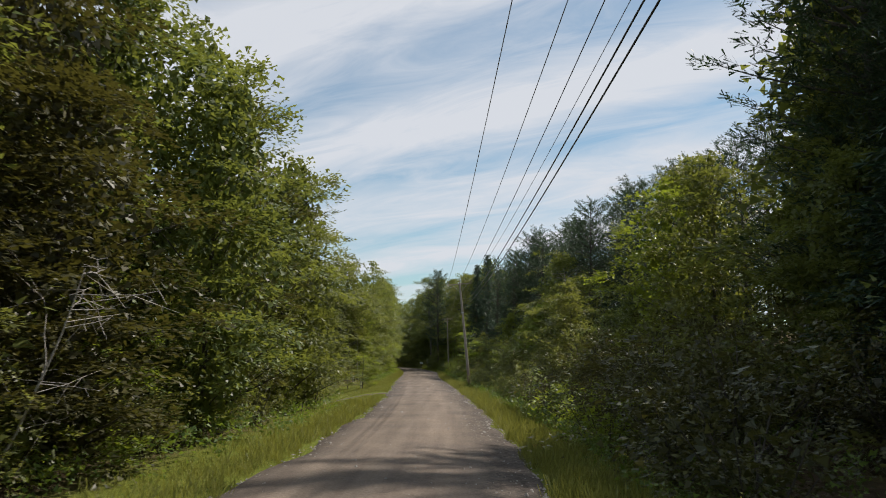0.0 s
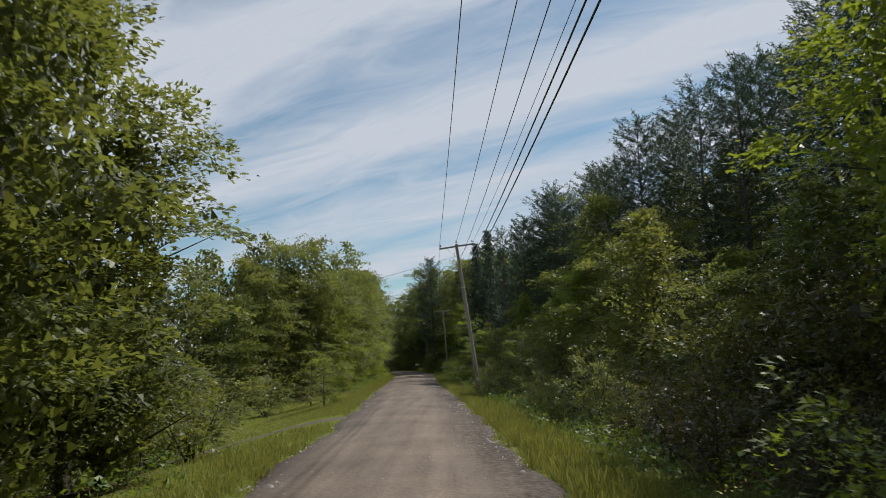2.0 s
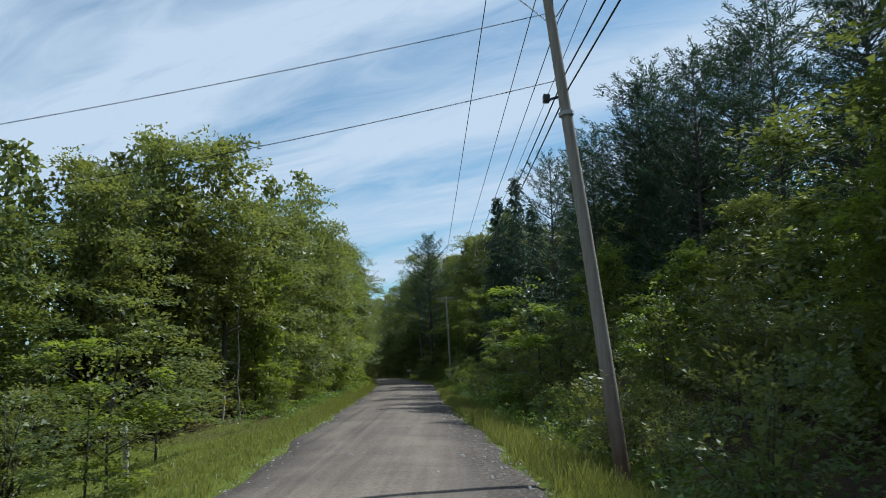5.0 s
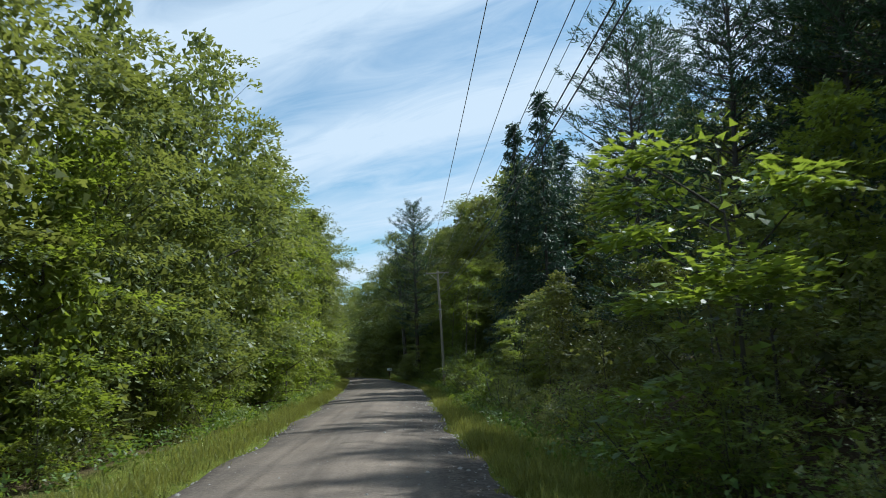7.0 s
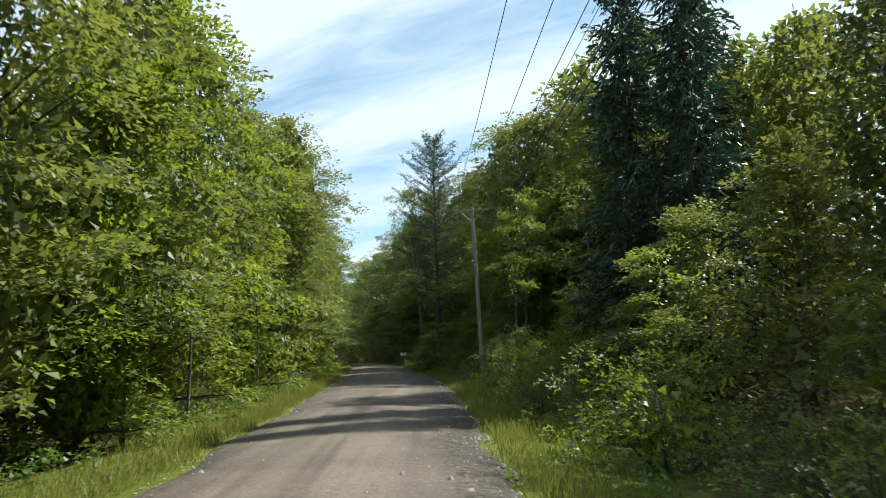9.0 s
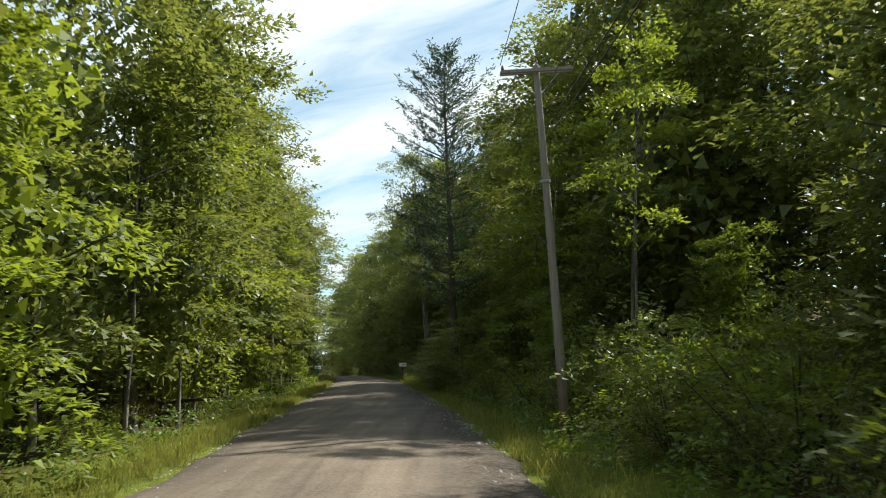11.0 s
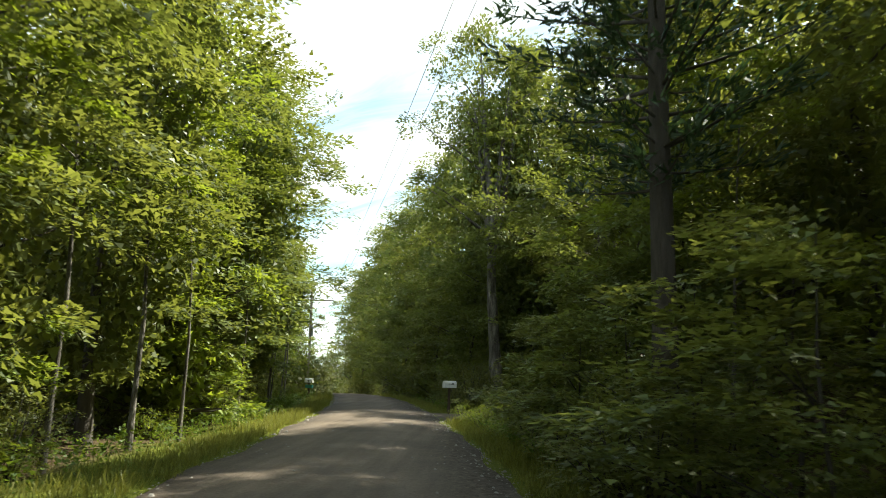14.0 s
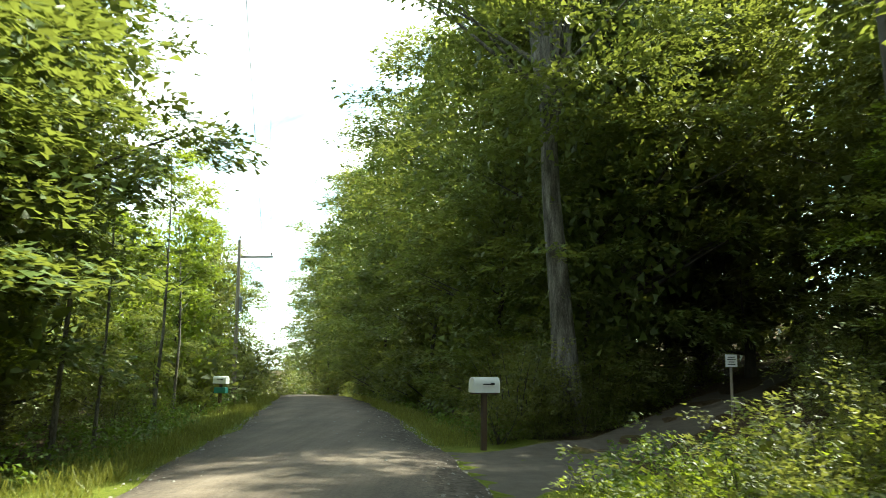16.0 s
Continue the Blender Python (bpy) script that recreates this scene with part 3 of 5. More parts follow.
def girth(u, low):
    """How wide a crown is at the share u of its height, against its widest; low: at its foot."""
    u = np.asarray(u, float)
    above = np.clip(1 - (np.abs(u - 0.38) / 0.64) ** 2.3, 0.02, 1) ** 0.62
    below = 1 - (1 - low) * (np.abs(u - 0.38) / 0.38) ** 2
    return np.where(u > 0.38, above, below)


def deciduous(name, label, seed, H, R, bare, count, per, length, leaf, bark=BARK, lean=(0, 0), low=0.6, trunk_r=None, reach=1.2, tilt=0.25, corners=3, inner=900, lump=0.25, facing=0.62, group="roadside trees", limbs=15, loose=False, core=(0.62, 0.32), forks=0):
    """A broad-leaved tree: trunk, limbs, fans of leaves over the whole crown and shaded leaves within. bare: the crown's foot, as a share of the height."""
    rng = np.random.default_rng(seed)
    tree = plant(name, label, "tree", group)
    r0 = trunk_r or 0.011 * H + 0.02
    wood = Heap()
    stem = crooked(rng, (0, 0, -0.5), np.array([lean[0], lean[1], H * 0.95]), 7, 0.018 * H)
    wood.put(*tube(stem, np.linspace(r0, r0 * 0.12, 7) * np.r_[1.35, np.ones(6)], 12 if forks else 6))
    ph = rng.uniform(0, 6.28, 4)

    def crown_point(n, inside):
        u = rng.beta(1.15, 1.25, n)
        az = np.where(rng.random(n) < facing, rng.normal(0, 1.0, n), rng.uniform(0, 6.28, n))
        bumps = 1 + lump * (np.sin(3 * az + ph[0] + u * 9) * 0.6 + np.sin(5 * az + ph[1] - u * 17) * 0.5 + np.sin(2 * az + ph[2] + u * 23) * 0.5)
        r = R * girth(u, low) * bumps * inside
        z = H * (bare + (1 - bare) * u)
        axis = np.stack([np.interp(z, stem[:, 2], stem[:, k]) for k in (0, 1)], 1)
        return np.concatenate([axis + np.stack([np.cos(az) * r, np.sin(az) * r], 1), z[:, None]], 1), u

    # the fans lie side by side on drooping boughs, with dark gaps between the boughs
    boughs = max(10, count // 8)
    each = count // boughs + 1
    c, u = crown_point(boughs, 0.60 + 0.38 * np.sqrt(rng.random(boughs)))
    away = c - np.stack([np.interp(c[:, 2], stem[:, 2], stem[:, k]) for k in (0, 1)] + [c[:, 2]], 1)
    away = np.repeat(unit(away + rng.normal(0, 0.02, away.shape) * np.array([1, 1, 0])), each, 0)[:count]
    across = np.stack([-away[:, 1], away[:, 0], np.zeros(count)], 1)
    span = np.repeat(rng.uniform(0.26, 0.46, boughs) * R, each)[:count, None]
    f, g = rng.uniform(-0.75, 0.55, (count, 1)), rng.normal(0, 0.55, (count, 1))
    c = np.repeat(c, each, 0)[:count] + span * (away * f + across * g * (0.9 - 0.5 * f))
    c[:, 2] += rng.normal(0, 0.035 * R, count) - 0.35 * (span * (f + 0.4) * np.abs(f + 0.4))[:, 0]
    rng.shuffle(c)
    for k in range(0, count, max(1, count // limbs)):
        z = max(bare * H * (1.3 if forks else 0.8), c[k, 2] - 0.45 * math.hypot(c[k, 0], c[k, 1]) - 0.3)
        if forks and c[k, 2] < z + 1.5:
            continue
        at = np.array([np.interp(z, stem[:, 2], stem[:, i]) for i in range(3)])
        r = 0.012 + 0.4 * r0 * (1 - z / H)
        V, F = tube(crooked(rng, at, c[k], 4, 0.05 * R), np.linspace(r, 0.008, 4), 4)
        if loose:
            mesh_object("limb", V, F, bark, tree, smooth=True)
        else:
            wood.put(V, F)
    for k in range(forks):
        z = H * (0.38 + 0.035 * k)
        at = np.array([np.interp(z, stem[:, 2], stem[:, i]) for i in range(3)])
        turn = 0.2 + k * 2.75
        end = at + np.array([math.cos(turn) * 0.36 * R, math.sin(turn) * 0.36 * R, 0.40 * H])
        line = crooked(rng, at, end, 7, 0.035 * R)
        wood.put(*tube(line, np.linspace(0.6 * r0, 0.05, 7), 8))
        for q in (3, 5):
            tip = line[q] + rng.normal(0, 0.22 * R, 3) + np.array([0, 0, 0.25 * R])
            wood.put(*tube(crooked(rng, line[q], tip, 4, 0.05 * R), np.linspace(0.2 * r0, 0.02, 4), 6))
    wood.made("trunk", bark, tree, smooth=True)
    heart = np.stack([np.interp(c[:, 2] - 0.25 * R, stem[:, 2], stem[:, k]) for k in (0, 1)] + [c[:, 2] - 0.25 * R], 1)
    heap = Heap()
    heap.put(*sprays(rng, c, unit(c - heart), per, reach, length, length * 0.72, tilt, corners=corners))
    if inner:
        # shaded leaves deep in the crown
        p, u = crown_point(inner, core[0] * np.sqrt(rng.random(inner)))
        V, F = leaves(p, unit(rng.normal(0, 1, (inner, 3))), unit(rng.normal(0, 1, (inner, 3))), core[1], core[1] * 0.9, 0.1, corners)
        heap.put(V, F)
    heap.made("crown", leaf, tree)
    return tree


def pine(name, label, seed, H, R, bare, leaf, step=0.85, per_branch=9, needles=8, length=0.46, width=0.14, conic=False, trunk_r=None):
    """A conifer: whorls of branches with tufts of needles. conic: a spruce's narrow cone of hanging branches."""
    rng = np.random.default_rng(seed)
    tree = plant(name, label, "tree", "conifers")
    r0 = trunk_r or 0.012 * H
    wood = Heap()
    stem = crooked(rng, (0, 0, -0.5), (rng.normal(0, 0.02 * H), rng.normal(0, 0.02 * H), H), 7, 0.006 * H)
    wood.put(*tube(stem, np.linspace(r0, 0.02, 7), 6))
    bases, dirs = [], []
    z = bare * H
    while z < H - 0.2:
        u = (z - bare * H) / (H * (1 - bare))
        wide = R * ((1 - u) ** 0.85 if conic else (math.sin(math.pi * (0.25 + 0.72 * u)) ** 0.8)) * rng.uniform(0.75, 1.2) + 0.2
        number = int(rng.integers(6, 9)) if conic else int(rng.integers(5, 8))
        for k in range(number):
            az = k * 6.28 / number + rng.uniform(-0.5, 0.5)
            far = wide * rng.uniform(0.55, 1.15)
            lift = (-0.30 + 0.6 * u) if conic else (0.02 + 0.6 * u + rng.uniform(-0.08, 0.15))
            at = np.array([np.interp(z, stem[:, 2], stem[:, 0]), np.interp(z, stem[:, 2], stem[:, 1]), z + rng.uniform(-0.25, 0.25)])
            end = at + np.array([math.cos(az), math.sin(az), lift]) * far
            limb = crooked(rng, at, end, 4, 0.03 * far)
            limb[:, 2] += (np.linspace(0, 1, 4) ** 2) * 0.12 * far
            wood.put(*tube(limb, np.linspace(0.012 + 0.012 * far, 0.006, 4), 3))
            n = max(3, int(per_branch * far / R) + 2)
            t = np.linspace(0.2 if conic else 0.3, 1.0, n)
            on = np.stack([np.interp(t, np.linspace(0, 1, 4), limb[:, i]) for i in range(3)], 1)
            across = np.array([-math.sin(az), math.cos(az), 0])
            on = on + across * (rng.normal(0, 1, (n, 1)) * 0.2 * far * (1.2 - t[:, None]))
            d = unit(np.array([math.cos(az), math.sin(az), 0.2 if not conic else -0.3])[None, None] * 0.7 + rng.normal(0, 0.5, (n, needles, 3)) * np.array([1, 1, 0.6]) + (np.array([0, 0, 0.15]) if not conic else np.array([0, 0, -0.1])))
            bases.append(np.repeat(on, needles, 0) + rng.normal(0, 0.10, (n * needles, 3)))
            dirs.append(d.reshape(-1, 3))
        z += step * rng.uniform(0.75, 1.25) * (1.0 - 0.35 * u)
    wood.made("trunk", BARK, tree, smooth=True)
    base, along = np.concatenate(bases), np.concatenate(dirs)
    V, F = leaves(base, along, unit(rng.normal(0, 0.6, base.shape) + np.array([0, 0, 1.0])), length * rng.uniform(0.6, 1.25, len(base)), width, 0.0, 3)
    mesh_object("crown", V, F, leaf, tree)
    return tree


def bush(name, label, seed, H, R, count, per, length, leaf, reach=0.5, category="bush", group="roadside bushes"):
    rng = np.random.default_rng(seed)
    thing = plant(name, label, category, group)
    wood = Heap()
    ends = []
    for k in range(9):
        az, out = k * 2.4 + rng.uniform(-0.4, 0.4), R * rng.uniform(0.25, 0.85)
        end = np.array([math.cos(az) * out, math.sin(az) * out, H * rng.uniform(0.55, 0.98) * (1 - 0.35 * (out / R) ** 2)])
        stem = crooked(rng, (rng.normal(0, 0.1), rng.normal(0, 0.1), -0.2), end, 5, 0.05 * H)
        wood.put(*tube(stem[::2], np.linspace(0.012 + 0.008 * H, 0.005, 3), 3))
        ends.append(end)
    if name == "thicket":
        wood = Heap()
        wood.put(*tube(stem, np.linspace(0.04, 0.008, 5), 4))
    wood.made("stem", BARK, thing, smooth=True)
    ends = np.array(ends)
    pick = rng.integers(0, len(ends), count)
    t = rng.uniform(0.25, 1.05, (count, 1))
    c = ends[pick] * t + rng.normal(0, 1, (count, 3)) * np.array([0.30 * R, 0.30 * R, 0.13 * H])
    c[:, 2] = np.clip(c[:, 2], 0.08 * H, H * 1.05)
    V, F = sprays(rng, c, unit(c - np.array([0, 0, 0.25 * H])), per, reach, length, length * 0.55, 0.5, 0.16, 3)
    heap = Heap()
    heap.put(V, F)
    p = rng.normal(0, 1, (140, 3)) * np.array([0.24 * R, 0.24 * R, 0.15 * H]) + np.array([0, 0, 0.38 * H])
    p[:, 2] = np.clip(p[:, 2], 0.1 * H, 0.7 * H)
    heap.put(*leaves(p, unit(rng.normal(0, 1, (140, 3))), unit(rng.normal(0, 1, (140, 3))), length * 1.8, length * 1.6, 0.1, 3))
    heap.made("foliage", leaf, thing)
    return thing


KINDS = {
    "maple_a": deciduous("maple_tree", "full green maple with layered leaves over the verge", 11, 14, 4.0, 0.05, 290, 25, 0.225, MAPLE, inner=2900),
    "maple_b": deciduous("maple_tree", "broad dark green maple beside the dirt road", 12, 16, 4.5, 0.08, 300, 26, 0.235, MAPLE, low=0.5, inner=3300),
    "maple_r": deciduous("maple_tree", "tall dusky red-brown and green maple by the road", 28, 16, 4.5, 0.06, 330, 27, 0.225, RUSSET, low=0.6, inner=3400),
    "ash_a": deciduous("ash_tree", "light green ash with open feathery crown", 13, 15, 3.6, 0.10, 270, 26, 0.22, ASH, tilt=0.38, lump=0.35, inner=2400),
    "ash_b": deciduous("ash_tree", "tall slender ash with light green leaves", 14, 17, 3.4, 0.16, 270, 26, 0.22, ASH, tilt=0.38, lump=0.42, inner=1600),
    "ash_h": deciduous("ash_tree", "tall ash with bare lower trunk at the wood's edge", 29, 16, 3.9, 0.34, 270, 26, 0.21, ASH, tilt=0.38, lump=0.4, inner=2400, trunk_r=0.16),
    "birch_a": deciduous("birch_tree", "yellow-green sunlit birch with thin stem", 15, 13, 3.0, 0.06, 280, 25, 0.2, BIRCH, tilt=0.3, trunk_r=0.12, lump=0.32, inner=2200),
    "maple_t": deciduous("maple_tree", "tall full maple arching over the road", 25, 22, 5.2, 0.10, 520, 26, 0.23, MAPLE, low=0.55, inner=5200, core=(0.62, 0.36)),
    "ash_t": deciduous("ash_tree", "tall airy ash at the edge of the wood", 26, 22, 4.6, 0.12, 480, 26, 0.225, ASH, tilt=0.38, lump=0.38, inner=4600, core=(0.62, 0.35)),
    "oak_far": deciduous("oak_tree", "tall dark green tree deep in the woods", 16, 20, 4.8, 0.06, 160, 10, 0.36, MAPLE, reach=1.6, facing=0.5, inner=2400, core=(0.74, 0.5)),
    "ash_far": deciduous("ash_tree", "tall light green tree deep in the woods", 17, 18, 4.2, 0.08, 150, 10, 0.34, ASH, reach=1.5, facing=0.5, inner=2200, lump=0.35, core=(0.74, 0.48)),
    "tall_maple": deciduous("maple_tree", "huge old maple with thick pale trunk beside driveway", 20, 24, 6.0, 0.34, 480, 38, 0.24, MAPLE, PALE_BARK, lean=(-1.5, 0), low=0.5, trunk_r=0.50, reach=1.5, lump=0.35, inner=1500, facing=0.1, forks=4),
    # right verge, y 204-225: its lighter leaf colour stands in for skylight
    "sapling_a": deciduous("sapling", "young maple with light green leaves on thin stem", 18, 6.5, 1.9, 0.08, 110, 32, 0.15, ASH, trunk_r=0.05, reach=0.8, inner=220, group="saplings", limbs=5, loose=True, core=(0.6, 0.15)),
    # at 5.2 117 its brighter leaves stand in for a sunlit young ash
    "sapling_b": deciduous("sapling", "slim young birch with small yellow-green leaves", 19, 5.0, 1.5, 0.08, 90, 32, 0.13, BIRCH, trunk_r=0.04, reach=0.65, inner=200, group="saplings", limbs=5, loose=True, core=(0.6, 0.13)),
    "slender": deciduous("young_tree", "slender young tree with pale thin bare stem", 27, 13, 1.9, 0.42, 95, 32, 0.17, BIRCH, PALE_BARK, trunk_r=0.085, reach=0.9, inner=260, lump=0.4, limbs=6, core=(0.6, 0.16)),
    "pine_a": pine("white_pine", "tall white pine with tiers of soft needles", 21, 22, 4.4, 0.12, PINE, needles=15, length=0.37, width=0.068),
    "tall_pine": pine("white_pine", "very tall white pine with thick dark bare trunk", 24, 25, 4.2, 0.26, PINE, step=0.75, trunk_r=0.36, length=0.36, width=0.09, needles=11),
    "pine_b": pine("white_pine", "tall ragged white pine with open branches", 22, 20, 4.2, 0.18, PINE, step=1.0, needles=15, length=0.37, width=0.068),
    "spruce_a": pine("spruce_tree", "narrow blue-green spruce with hanging branches", 23, 18, 3.2, 0.04, SPRUCE, step=0.62, per_branch=8, needles=7, length=0.5, width=0.12, conic=True),
    "bush_a": bush("bush", "rounded green shrub on the roadside bank", 31, 2.6, 1.7, 100, 29, 0.095, SHRUB),
    # right of y 170-183 and beside the drive, paler leaves replace missing light
    "bush_b": bush("bush", "yellow-green spreading shrub at the verge", 32, 1.8, 1.8, 90, 29, 0.085, BIRCH),
    # brownish shrub, its leaf colour darkened in place of the bank's shade
    "bush_d": bush("bush", "brown-green shrub with leaves darkened for deep shade", 36, 2.6, 1.7, 110, 28, 0.10, RUSSET),
    "thicket": bush("thicket", "tangled dark undergrowth beneath the trees", 35, 3.2, 2.2, 66, 16, 0.18, SHRUB, 0.8, "bush", "undergrowth"),
    "bush_c": bush("bush", "dense dark green shrub under the trees", 33, 3.4, 2.0, 120, 25, 0.12, SHRUB),
}
HEIGHT = {"ash_h": 16, "maple_r": 16, "slender": 13, "maple_a": 14, "maple_b": 16, "ash_a": 15, "ash_b": 17, "birch_a": 13, "oak_far": 20, "maple_t": 22, "ash_t": 22, "ash_far": 18, "sapling_a": 6.5, "sapling_b": 5.0,
          "pine_a": 22, "pine_b": 20, "tall_pine": 25, "tall_maple": 24, "spruce_a": 18, "bush_a": 2.6, "bush_d": 2.6, "bush_b": 1.8, "bush_c": 3.4, "thicket": 3.2}
USED = set()


def put_plant(kind, x, y, high, wide=1.0, turn=None, lean=(0, 0), sink=0.0, rng=random.Random(3)):
    """Stands one plant of that kind on the ground, grown to that height; wide: girth against height."""
    s = high / HEIGHT[kind]
    # trees at the wood's edge bear most leaves towards the open road
    if turn is None:
        turn = (180 + 30 if x > float(road_right(y)) else -30) + rng.uniform(-40, 40)
    z = at_ground(x, y) - sink
    m = Matrix.Translation((x, y, z)) @ pose(0, 0, 0, lean[0], lean[1], turn) @ Matrix.Diagonal((s * wide, s * wide, s, 1))
    ob = KINDS[kind]
    if kind in USED:
        # copies take on the first one's scale, so it is taken out again
        return copy_thing(ob, m @ Matrix.Diagonal((*(1 / c for c in ob.scale), 1)))
    USED.add(kind)
    ob.matrix_basis = m
    return ob


def off_right(y, d):
    return float(road_right(y)) + d


def off_left(y, d):
    return float(road_left(y)) - d


